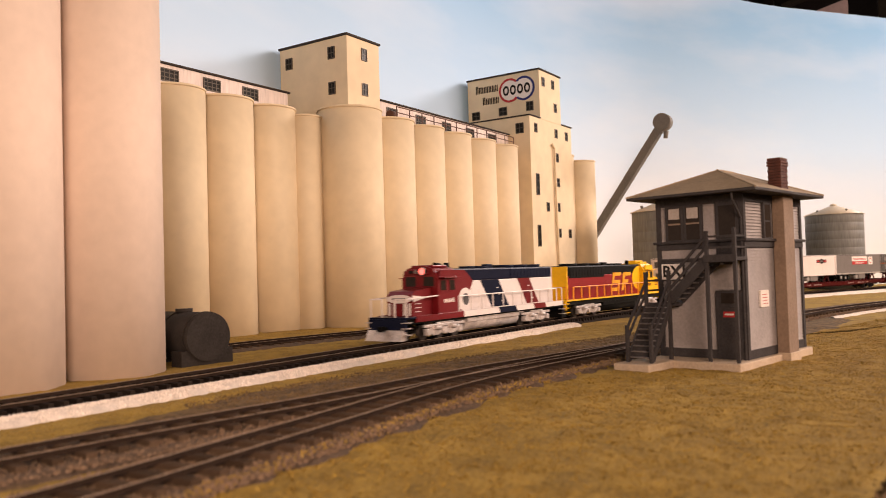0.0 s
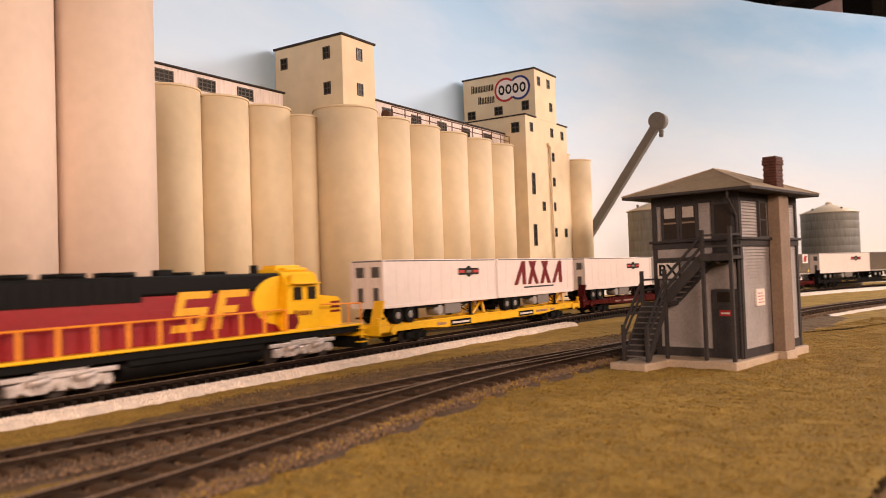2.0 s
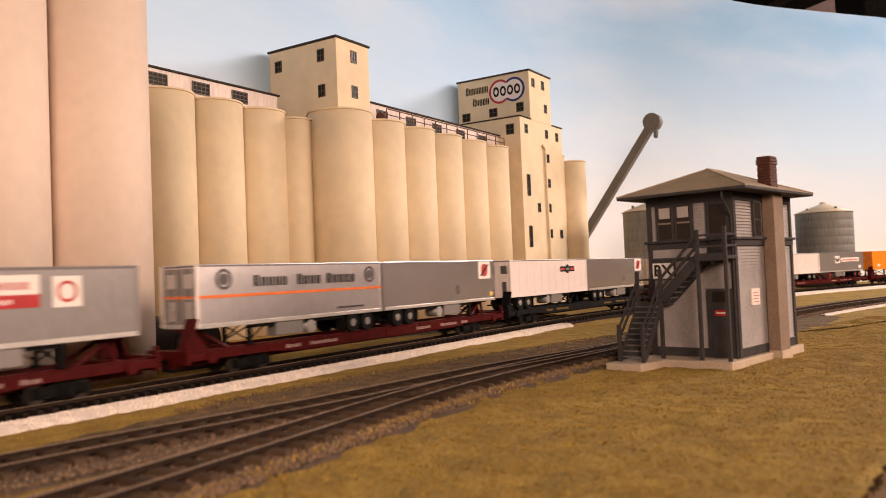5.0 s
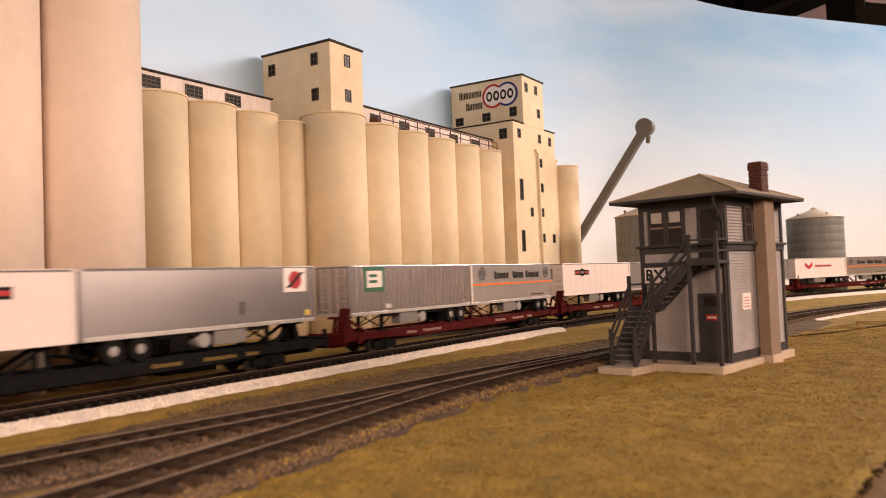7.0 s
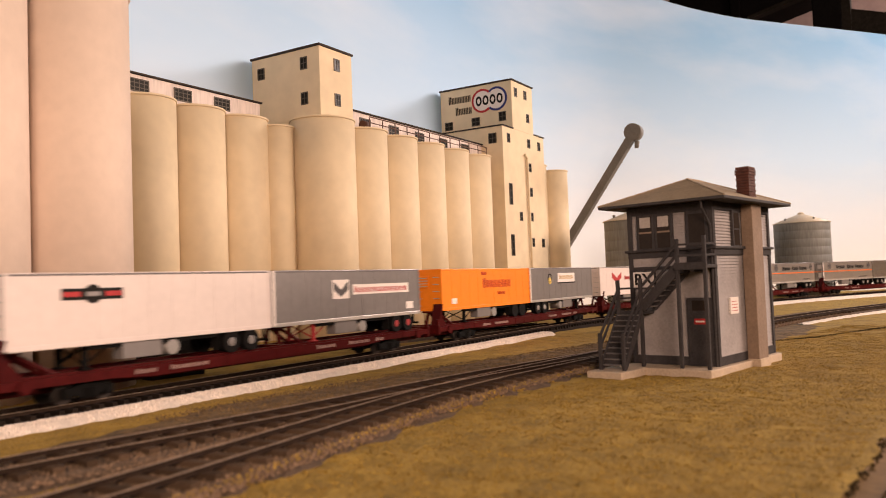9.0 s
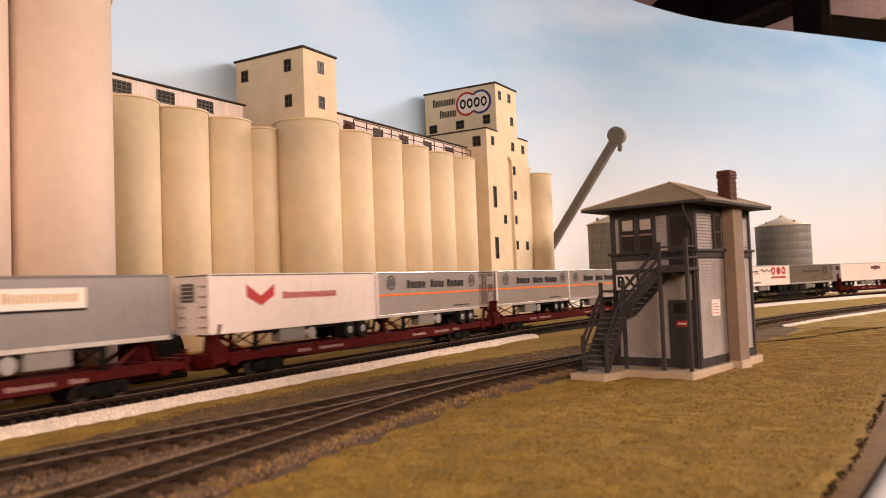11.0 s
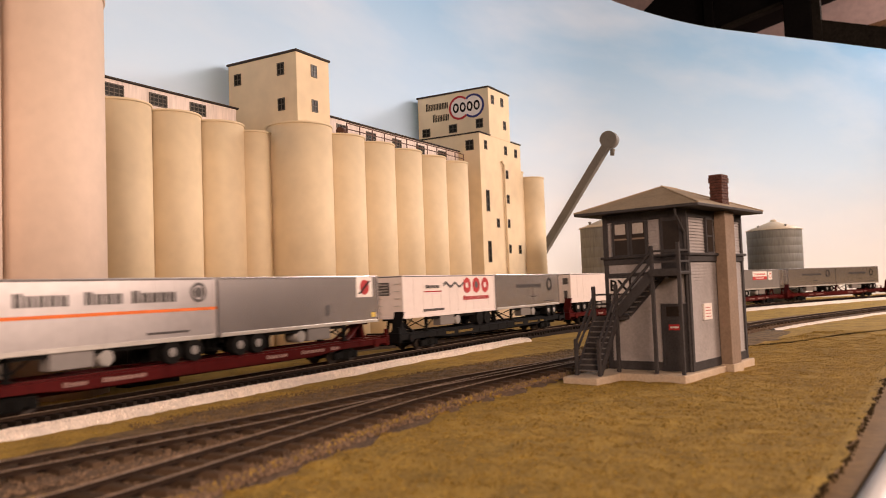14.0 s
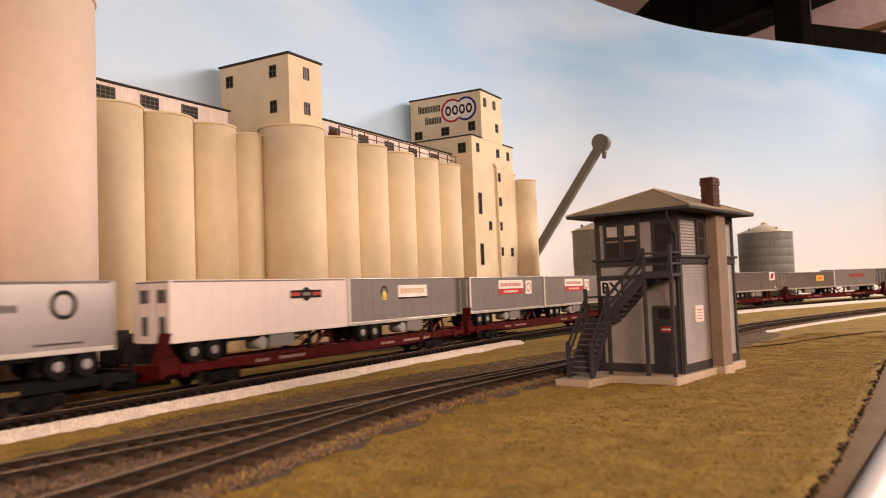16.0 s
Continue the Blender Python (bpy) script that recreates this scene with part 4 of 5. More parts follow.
WHITE_BODY = mat("trailer_white", (0.73, 0.635, 0.59), 0.42, var=0.03, size=3, bump=0.03)
GREY_BODY = mat("trailer_grey", (0.235, 0.215, 0.205), 0.36, metal=0.35, var=0.05, size=3, bump=0.03)
SILVER_BODY = mat("trailer_silver", (0.62, 0.57, 0.56), 0.29, metal=0.85, var=0.05, size=3, bump=0.03)
LIGHT_BODY = mat("trailer_light_grey", (0.46, 0.42, 0.41), 0.27, metal=0.88, var=0.05, size=3, bump=0.03)
ORANGE_BODY = mat("trailer_orange", (0.90, 0.24, 0.008), 0.42, var=0.04, size=3, bump=0.03)
ALU = mat("aluminium_trim", (0.55, 0.51, 0.47), 0.35, metal=0.5, size=1, bump=0)
ROOF_EDGE = mat("dull_roof_edge", (0.16, 0.145, 0.14), 0.6, size=1, bump=0)
ALU_DULL = mat("dull_aluminium", (0.30, 0.28, 0.26), 0.5, metal=0.4, size=1, bump=0)
ORANGE_INK = mat("orange_stripe", (0.75, 0.16, 0.02), 0.5, size=1, bump=0)
GREEN_INK = mat("green_sign", (0.03, 0.12, 0.06), 0.5, size=1, bump=0)
YELLOW_INK = mat("yellow_sign", (0.70, 0.50, 0.10), 0.5, size=1, bump=0)
TAN_INK = mat("tan_letters", (0.55, 0.36, 0.13), 0.5, size=1, bump=0)
GREY_INK = mat("grey_ink", (0.09, 0.08, 0.078), 0.55, size=1, bump=0)
RUST_INK = mat("rust_letters", (0.55, 0.06, 0.01), 0.5, size=1, bump=0)
LOCO_RED = mat("loco_red", (0.155, 0.007, 0.010), 0.35, var=0.07, size=2)
ENGINE_RED = mat("engine_red", (0.25, 0.009, 0.012), 0.4, var=0.07, size=2)
LOCO_BLUE = mat("loco_blue", (0.010, 0.013, 0.030), 0.35, var=0.1, size=2)
LOCO_WHITE = mat("loco_white", (0.76, 0.68, 0.64), 0.4, var=0.04, size=2)
LOCO_SILVER = mat("loco_silver", (0.62, 0.56, 0.53), 0.38, metal=0.4, var=0.22, size=0.6)
LOCO_YELLOW = mat("loco_yellow", (0.88, 0.50, 0.008), 0.36, var=0.05, size=2)
LOCO_BLACK = mat("loco_black", (0.008, 0.008, 0.008), 0.45, var=0.1, size=2)
RAIL_ORANGE = mat("orange_handrail", (0.85, 0.30, 0.02), 0.45, size=1)
LAMP_RED = mat("red_headlight", (1.0, 0.10, 0.08), 0.3, emit=3.5, bump=0)
LAMP_DARK = mat("lamp_glass", (0.2, 0.17, 0.15), 0.2, bump=0)

STRAW_INK = mat("faded_yellow_stencil", (0.20, 0.13, 0.03), 0.6, size=1, bump=0)
FAINT_INK = mat("faint_stencil", (0.34, 0.22, 0.19), 0.6, size=1, bump=0)
MOVERS = []      # thing, metres along the train, half wheelbase, side of turning


def wheelset(parent, x, r, gauge=0.75, width=0.13):
    bm = B()
    for s in (-1, 1):
        tube(bm, (x, s * gauge - width * s, r), (x, s * gauge + 0.02 * s, r), r, n=20)
        tube(bm, (x, s * gauge - width * s, r), (x, s * gauge - width * s - 0.03 * s, r), r + 0.06, n=20)
    tube(bm, (x, -gauge, r), (x, gauge, r), 0.08, n=8)
    return part("wheelset", bm, WHEEL, parent)


def bogie(parent, x, axles, r, half, material, span=0.9):
    """A truck: side frames with journals and springs, bolster and its wheelsets."""
    bm = B()
    for s in (-1, 1):
        y0, y1 = (s * half - 0.1, s * half + 0.1)
        pts = []
        for a in axles:
            bx(bm, x + a - 0.22, x + a + 0.22, y0 - 0.03, y1 + 0.03, r - 0.2, r + 0.22, 0.03)
            bx(bm, x + a - 0.1, x + a + 0.1, y0 - 0.06, y1 + 0.06, r - 0.1, r + 0.1)
        for a, b in zip(axles, axles[1:]):
            m = (a + b) / 2
            prism(bm, [(x + a + 0.1, r + 0.22), (x + a + 0.1, r + 0.02), (x + m - 0.3, r - 0.24), (x + m + 0.3, r - 0.24), (x + b - 0.1, r + 0.02), (x + b - 0.1, r + 0.22), (x + m + 0.3, r + 0.34), (x + m - 0.3, r + 0.34)], y0, y1)
            for k in (-0.16, 0.0, 0.16):
                tube(bm, (x + m + k, s * half + 0.1 * s, r - 0.2), (x + m + k, s * half + 0.1 * s, r + 0.18), 0.07, n=8)
    bx(bm, x - 0.25, x + 0.25, -half, half, r - 0.05, r + 0.4)
    if len(axles) == 3:
        for s in (-1, 1):
            y = s * (half + 0.16)
            bx(bm, x + axles[0] - 0.5, x + axles[-1] + 0.5, *sorted((s * half, y)), r + 0.3, r + 0.5, 0.03)
            for a, b2 in zip(axles, axles[1:]):
                m = (a + b2) / 2
                tube(bm, (x + m - 0.35, y + s * 0.05, r + 0.2), (x + m + 0.35, y + s * 0.05, r + 0.3), 0.15, n=12)
            for a in axles:
                tube(bm, (x + a, y - s * 0.1, r), (x + a, y + s * 0.08, r), 0.2, n=12)
            tube(bm, (x - 1.0, y, r + 0.55), (x + 1.0, y, r + 0.55), 0.05, n=6)
    b = part("bogie", bm, material, parent)
    for a in axles:
        wheelset(b, x + a, r)
    return b


def coupler(parent, x, s, z=0.85):
    bm = B()
    bx(bm, min(x, x + s * 0.75), max(x, x + s * 0.75), -0.1, 0.1, z - 0.1, z + 0.1, 0.02)
    bx(bm, min(x + s * 0.5, x + s * 0.85), max(x + s * 0.5, x + s * 0.85), -0.2, 0.2, z - 0.16, z + 0.16, 0.04)
    return part("coupler", bm, GEAR, parent)


def flatcar(material, label, noses, L=14.5):
    t = thing("flatcar", label, "flatcar", group="intermodal train")
    part("deck", bx(B(), -L, L, -1.3, 1.3, 1.02, 1.14, 0.02), material, t)
    for s in (-1, 1):
        prism_pts = [(-L, 1.2), (L, 1.2), (L, 0.86), (L - 5, 0.84), (L - 7, 0.70), (7 - L, 0.70), (5 - L, 0.84), (-L, 0.86)]
        sill = part("side_sill", prism(B(), prism_pts, s * 1.3 - 0.07, s * 1.3 + 0.07), material, t)
        bm = B()
        for i in range(17):
            x = 1.5 - L + i * (2 * L - 3) / 16
            bx(bm, x, x + 0.09, s * 1.37 - 0.02, s * 1.37 + 0.03, 0.74 if abs(x) < L - 7.1 else 0.9, 1.18)
        tagged(part("rib", bm, material, sill), kind="stuff")
        bm = B()
        for x, w in ((-8.4, 1.1), (-6.6, 2.2), (3.2, 1.6), (6.0, 2.0), (8.6, 0.8)):
            bars(bm, x, 0.88, w, 0.2, max(3, int(w * 4)), s * 1.38 - 0.02, s * 1.38 + 0.02, gap=0.3)
        tagged(part("stencil", bm, STRAW_INK if material is CAR_BLACK else FAINT_INK, sill), kind="stuff")
        if material is CAR_YELLOW:
            for x, w in ((-5.5, 2.6), (4.2, 2.4)):
                plate = part("name_plate", bx(B(), x - w / 2, x + w / 2, s * 1.37 - 0.045, s * 1.37 + 0.045, 0.74, 1.12, 0.01), CAR_BLACK, sill, "black plate with pale lettering")
                part("plate_bar", bars(B(), x - w * 0.42, 0.86, w * 0.84, 0.15, 9, s * 1.42 - 0.02, s * 1.42 + 0.02), WHITE_INK, plate)
        bm = B()
        bx(bm, -L + 0.1, L - 0.1, s * 0.95 - 0.05, s * 0.95 + 0.05, 1.14, 1.28)
        part("guide_rail", bm, material, t)
    part("centre_sill", bx(B(), -L, L, -0.35, 0.35, 0.5, 1.02, 0.03), material, t)
    for s in (-1, 1):
        part("end_sill", bx(B(), s * L - 0.12, s * L + 0.12, -1.4, 1.4, 0.7, 1.34, 0.03), material, t)
        part("end_post", bx(B(), s * L - 0.1, s * L + 0.06, -1.35, -1.15, 1.3, 1.75, 0.02), material, t)
        bogie(t, s * (L - 4.1), (-0.9, 0.9), 0.42, 1.0, GEAR)
        coupler(t, s * (L + 0.1), s)
        w = B()
        tube(w, (s * (L - 1.3), -1.4, 0.95), (s * (L - 1.3), -1.46, 0.95), 0.28, n=14)
        part("brake_wheel", w, material, t)
        # bridge plate, tipped up at each end
        prism_pts = [(s * L, 1.18), (s * (L - 0.14), 1.18), (s * (L - 0.66), 2.72), (s * (L - 0.52), 2.76)]
        part("bridge_plate", prism(B(), prism_pts, s * 0.95 - 0.36, s * 0.95 + 0.36), material, t, "raised steel bridge plate")
        part("plate_rib", prism(B(), [(s * (L - 0.14), 1.2), (s * (L - 1.5), 1.2), (s * (L - 0.6), 2.3)], s * 0.95 - 0.05, s * 0.95 + 0.05), material, t)
    for x, s in noses:
        h = B()
        for y in (-0.55, 0.55):
            tube(h, (x, y, 1.15), (x, y * 0.6, 2.2), 0.11, n=8)
            tube(h, (x + s * 1.9, y, 1.15), (x + s * 0.15, y * 0.6, 2.15), 0.1, n=8)
        bx(h, x - 0.45, x + 0.45, -0.6, 0.6, 2.12, 2.25, 0.03)
        bx(h, x - 0.25, x + 0.25, -0.8, 0.8, 1.14, 1.3, 0.03)
        part("hitch", h, material, t, "trailer hitch stand")
    return t


def add_marks(body, marks, lift):
    """Painted marks on both long sides: kind, centre along, centre height, width, height, material."""
    for kind, x, z, w, h, ma in marks:
        for s in (-1, 1):
            a, b = sorted((s * 1.252, s * 1.272))
            bm = B()
            if kind == "word":
                bars(bm, x - w / 2, z - h / 2, w, h, max(3, int(w / (h * 0.8))), a, b, gap=0.3)
            elif kind == "slant":
                n = 4
                p = w / n
                for i in range(n):
                    c = x - w / 2 + i * p
                    k, g, sl = 0.26 * p, 0.62 * p, 0.55 * h
                    legs = [(c, c + sl), (c + g, c + (0.62 * p + 0.0 * h if i in (0, 3) else 0.12 * p))]
                    for lo, hi in legs if i in (1, 2) else [(c, c + g * 0.55 + 0.3 * h), (c + g, c + g * 0.55 + 0.3 * h)]:
                        prism(bm, [(lo, z - h / 2), (lo + k, z - h / 2), (hi + k, z + h / 2), (hi, z + h / 2)], a, b)
            elif kind == "swipe":
                a, b = sorted((s * 1.255, s * 1.29))
                prism(bm, [(x - w / 2, z - w * 0.3), (x - w / 2 + h * 1.2, z - w * 0.3), (x + w / 2, z + w * 0.3), (x + w / 2 - h * 1.2, z + w * 0.3)], a, b)
            elif kind == "disc":
                disc(bm, x, z, w / 2, a, b, 24)
            elif kind == "block":
                ring(bm, x, z, w * 0.2, w * 0.5, a, b, 8)
            elif kind == "ring":
                ring(bm, x, z, w / 2 * 0.72, w / 2, a, b, 24)
            elif kind == "vee":
                prism(bm, [(x - w / 2, z + h / 2), (x - w / 2, z - h * 0.05), (x, z - h / 2), (x + w / 2, z - h * 0.05), (x + w / 2, z + h / 2), (x, z - h * 0.05)], a, b)
            elif kind == "wave":
                n = 14
                up = [(x - w / 2 + w * i / n, z + h * 0.3 * math.sin(i * 1.1) + h * 0.14 + h * 0.2 * (1 - i / n)) for i in range(n + 1)]
                dn = [(x - w / 2 + w * i / n, z + h * 0.3 * math.sin(i * 1.1) - h * 0.14) for i in range(n, -1, -1)]
                prism(bm, up + dn, a, b)
            else:
                k = {"over": 0.012, "deep": 0.02}.get(kind, 0.0)
                a, b = sorted((s * 1.252, s * (1.265 + k)))
                bx(bm, x - w / 2, x + w / 2, a, b, z - h / 2, z + h / 2)
            for v in bm.verts:
                v.co.y += s * lift
            part("marking", bm, ma, body)


def trailer(material, label, marks, wheels=1, length=13.6, ribs=False, top=5.22, hub=HUB, doors=True, band=None, legs=GEAR, name="semi_trailer"):
    """A van trailer on a flatcar; wheels: +1 axles towards +x, -1 towards -x; doors at that end."""
    t = thing(name, label, "trailer", group="intermodal train")
    Z0, h = 2.32, length / 2
    body = part("body", bx(B(), -h, h, -1.24, 1.24, Z0, top, 0.05), material, t)
    part("roof_edge", bx(B(), -h - 0.01, h + 0.01, -1.256, 1.256, top - 0.12, top - 0.04, 0.01), ROOF_EDGE if material is not ORANGE_BODY else material, body)
    part("bottom_rail", bx(B(), -h - 0.012, h + 0.012, -1.262, 1.262, Z0 - 0.06, Z0 + 0.14, 0.015), ALU if material not in (ORANGE_BODY, WHITE_BODY) else material, body)
    for s in (-1, 1):
        for y in (-1.25, 1.25):
            part("corner_post", bx(B(), s * h - 0.16, s * h + 0.014, y - 0.015, y + 0.015, Z0, top - 0.03), WHITE_INK if material in (GREY_BODY, SILVER_BODY) and s < 0 else material, body)
    bm = B()
    if ribs:
        n = 26
        for i in range(n):
            x = -h + 0.6 + (length - 1.0) * i / n
            for y in (-1.25, 1.25):
                bx(bm, x, x + 0.22, y - 0.06, y + 0.06, Z0 + 0.16, top - 0.16)
    else:
        n = 11
        for i in range(1, n):
            x = -h + length * i / n
            for y in (-1.242, 1.242):
                bx(bm, x - 0.012, x + 0.012, y - 0.006, y + 0.006, Z0 + 0.16, top - 0.16)
    tagged(part("side_rib", bm, material, body), kind="stuff")
    # near end: doors with bars, hinges and small panels
    for e in (-1, 1):
        if not doors and e < 0:
            continue
        x = e * h
        lo, hi = sorted((x, x + e * 0.03))
        for y in (-0.6, 0.6):
            d = part("end_door", bx(B(), lo, hi, y - 0.57, y + 0.57, Z0 + 0.15, top - 0.18, 0.008), GREY_BODY if material is SILVER_BODY else material, body)
            for k in (0.3, -0.3):
                part("lock_rod", tube(B(), (x + e * 0.06, y + k, Z0 + 0.1), (x + e * 0.06, y + k, top - 0.15), 0.025, n=6), ALU, d)
            a, b = sorted((x + e * 0.02, x + e * 0.035))
            for z, ww, hh in ((top - 0.75, 0.36, 0.32), (Z0 + 0.75, 0.2, 0.45)):
                part("placard", bx(B(), a, b, y - ww, y + ww, z - hh, z + hh), GREY_INK if material is WHITE_BODY else material, d)
    if not doors:
        unit = part("nose_unit", bx(B(), -h - 0.1, -h + 0.01, -0.1, 0.75, top - 1.35, top - 0.45, 0.03), GREY_INK if material is WHITE_BODY else material, body)
        for k in range(4):
            part("grille_bar", bx(B(), -h - 0.12, -h - 0.1, -0.02, 0.67, top - 1.24 + 0.2 * k, top - 1.18 + 0.2 * k), ALU, unit)
    if wheels > 0:
        for k in range(5):
            for y in (-0.75, 0.75):
                part("rung", bx(B(), -h - 0.12, -h - 0.03, y - 0.22, y + 0.22, Z0 + 0.3 + 0.5 * k, Z0 + 0.35 + 0.5 * k), ALU, body)
    if band:
        for y in (-1.256, 1.256):
            part("stripe", bx(B(), -h, h, y - 0.012, y + 0.012, Z0 + 1.32, Z0 + 1.46), band, body)
        part("stripe", bx(B(), -h - 0.045, -h - 0.03, -1.2, 1.2, Z0 + 1.32, Z0 + 1.46), band, body)
    add_marks(body, marks, 0.05 if ribs else 0.0)
    # running gear
    for k, ax in enumerate((h - 1.35, h - 2.65)):
        x = wheels * ax
        for s in (-1, 1):
            w = part("wheel", tube(tube(B(), (x, s * 0.72, 1.78), (x, s * 0.93, 1.78), 0.52, n=22), (x, s * 0.98, 1.78), (x, s * 1.2, 1.78), 0.52, n=22), TYRE, t)
            part("hub", tube(B(), (x, s * 1.14, 1.78), (x, s * 1.215, 1.78), 0.3, 0.2, n=16), hub, w)
        part("axle", tube(B(), (x, -0.9, 1.78), (x, 0.9, 1.78), 0.09, n=8), GEAR, t)
    x0, x1 = sorted((wheels * (h - 0.5), wheels * (h - 4.2)))
    fr = B()
    for y in (-0.55, 0.55):
        bx(fr, x0, x1, y - 0.07, y + 0.07, 1.95, Z0 - 0.06)
    part("subframe", fr, GEAR, t)
    bmp = B()
    xe = wheels * (h - 0.05)
    bx(bmp, xe - 0.06, xe + 0.06, -1.1, 1.1, 1.62, 1.74)
    for y in (-0.7, 0.7):
        bx(bmp, xe - 0.05, xe + 0.05, y - 0.05, y + 0.05, 1.7, Z0)
    part("bumper", bmp, GEAR, t)
    # landing legs with cross brace, side boxes and fuel tank
    lx = -wheels * (h - 3.3)
    lg = B()
    for y in (-0.9, 0.9):
        bx(lg, lx - 0.1, lx + 0.1, y - 0.09, y + 0.09, 1.32, Z0, 0.01)
        bx(lg, lx - 0.22, lx + 0.22, y - 0.2, y + 0.2, 1.27, 1.34, 0.01)
        tube(lg, (lx, y, 1.5), (lx + wheels * 1.3, y, Z0), 0.04, n=6)
    tube(lg, (lx, -0.9, 1.45), (lx, 0.9, 2.2), 0.04, n=6)
    tube(lg, (lx, 0.9, 1.45), (lx, -0.9, 2.2), 0.04, n=6)
    part("landing_gear", lg, legs, t)
    bxx = lx + wheels * 2.6
    part("pallet_box", bx(B(), bxx - 1.0, bxx + 1.0, -1.15, -0.5, 1.55, Z0 - 0.05, 0.03), GREY_BODY, t)
    part("reefer_tank", tube(B(), (bxx + wheels * 1.6, -1.15, 1.85), (bxx + wheels * 1.6, -0.2, 1.85), 0.34, n=18), ALU_DULL, t)
    part("side_rail", bx(B(), *sorted((lx, wheels * (h - 3.4))), -1.12, -1.04, 2.08, 2.24, 0.01), GEAR, t)
    part("mud_flap", bx(B(), wheels * (h - 3.5) - 0.02, wheels * (h - 3.5) + 0.02, -1.18, -0.7, 1.45, 2.2), TYRE, t)
    return t


LOGO = [("patch", 2.9, 4.35, 2.75, 0.46, INK), ("over", 1.95, 4.35, 0.75, 0.2, RED_INK), ("over", 3.85, 4.35, 0.75, 0.2, RED_INK), ("disc", 2.9, 4.35, 0.78, 0.7, INK), ("deep", 2.9, 4.35, 0.62, 0.18, GREY_BODY)]
LOGO2 = [(k, x - 6.2, z, w, h, m) for k, x, z, w, h, m in LOGO]
REDSIGN = [("patch", 0.2, 4.55, 4.6, 0.75, WHITE_INK), ("patch", 0.2, 3.95, 4.6, 0.5, RED_INK), ("word", 0.2, 4.55, 3.9, 0.34, RED_INK), ("word", 0.2, 3.95, 2.6, 0.22, WHITE_INK), ("patch", 3.6, 4.25, 1.2, 1.2, WHITE_INK), ("ring", 3.6, 4.25, 0.85, 0.85, RED_INK)]
TANSIGN = [("patch", 0.6, 4.3, 3.8, 0.85, WHITE_INK), ("word", 0.6, 4.36, 3.2, 0.42, TAN_INK), ("over", 0.6, 3.84, 3.8, 0.1, INK), ("ring", -3.0, 4.3, 0.8, 0.8, INK), ("disc", -3.0, 4.05, 0.6, 0.6, YELLOW_INK)]
PFE = [("word", -2.2, 4.38, 2.4, 0.55, INK), ("word", 0.6, 4.38, 1.9, 0.55, INK), ("word", 3.2, 4.38, 2.5, 0.55, INK), ("ring", -5.3, 4.5, 1.0, 1.0, GREY_INK), ("disc", -5.3, 4.5, 0.55, 0.5, GREY_INK), ("ring", 5.7, 4.5, 0.95, 0.9, GREY_INK), ("disc", 5.7, 4.5, 0.5, 0.9, GREY_INK), ("word", 3.9, 2.72, 2.4, 0.12, GREY_INK)]
EMBLEM = [("patch", 5.3, 4.5, 1.7, 1.25, WHITE_INK), ("disc", 5.3, 4.5, 0.95, 0.9, RED_INK), ("swipe", 5.3, 4.5, 1.35, 0.22, INK), ("patch", 1.6, 3.2, 0.35, 0.6, GREY_INK), ("patch", 6.2, 2.75, 0.4, 0.3, YELLOW_INK)]
SLANT = [("slant", 0.2, 4.08, 9.0, 1.85, LOCO_RED), ("word", 0.0, 2.95, 5.4, 0.14, GREY_INK)]
GREEN = [("patch", -4.6, 4.4, 2.1, 1.5, GREEN_INK), ("over", -4.6, 4.4, 1.5, 1.0, WHITE_INK), ("deep", -4.75, 4.6, 0.8, 0.18, GREEN_INK), ("deep", -4.75, 4.25, 0.8, 0.18, GREEN_INK), ("word", -3.2, 2.75, 0.6, 0.3, WHITE_INK)]
WING = [("patch", -1.4, 4.1, 1.5, 1.1, WHITE_INK), ("vee", -1.4, 4.1, 1.3, 0.9, GREY_INK), ("patch", 2.6, 4.05, 5.8, 0.6, WHITE_INK), ("word", 2.6, 4.05, 5.5, 0.36, RED_INK), ("patch", 5.6, 2.9, 0.8, 0.45, WHITE_INK)]
REDWING = [("vee", -3.4, 4.1, 2.0, 1.1, RED_INK), ("word", 0.6, 4.05, 4.6, 0.4, RED_INK)]
FRUIT = [("word", -0.2, 4.2, 5.4, 0.36, GREY_INK), ("ring", 4.4, 4.25, 1.2, 1.2, INK), ("word", 0.8, 3.2, 1.2, 0.12, GREY_INK), ("word", 4.2, 2.7, 2.2, 0.1, GREY_INK)]
MILW = [("word", 1.2, 4.1, 4.6, 0.7, RUST_INK), ("word", -0.9, 4.85, 0.8, 0.25, RUST_INK), ("word", 1.8, 3.3, 1.2, 0.25, RUST_INK), ("patch", -5.3, 2.9, 0.7, 0.4, WHITE_INK)]
BEER = [("block", 2.1, 4.4, 1.25, 1.25, RED_INK), ("block", 3.6, 4.4, 1.25, 1.25, RED_INK), ("block", 5.1, 4.4, 1.25, 1.25, RED_INK), ("word", 3.6, 3.45, 4.3, 0.34, RED_INK), ("disc", 3.6, 4.45, 0.6, 0.9, GREY_INK), ("wave", 0.2, 4.45, 3.3, 0.5, GREY_INK), ("word", -3.0, 4.4, 1.9, 0.26, GREY_INK), ("word", -3.0, 4.05, 2.4, 0.1, RED_INK), ("word", -2.9, 2.75, 2.9, 0.2, GREY_INK)]
ORSIGN = [("patch", 2.6, 3.9, 2.2, 0.9, YELLOW_INK), ("over", 2.6, 3.9, 1.5, 0.5, ORANGE_INK)]
RUSTSIGN = [("word", 0.5, 4.2, 5.0, 0.6, RED_INK)]

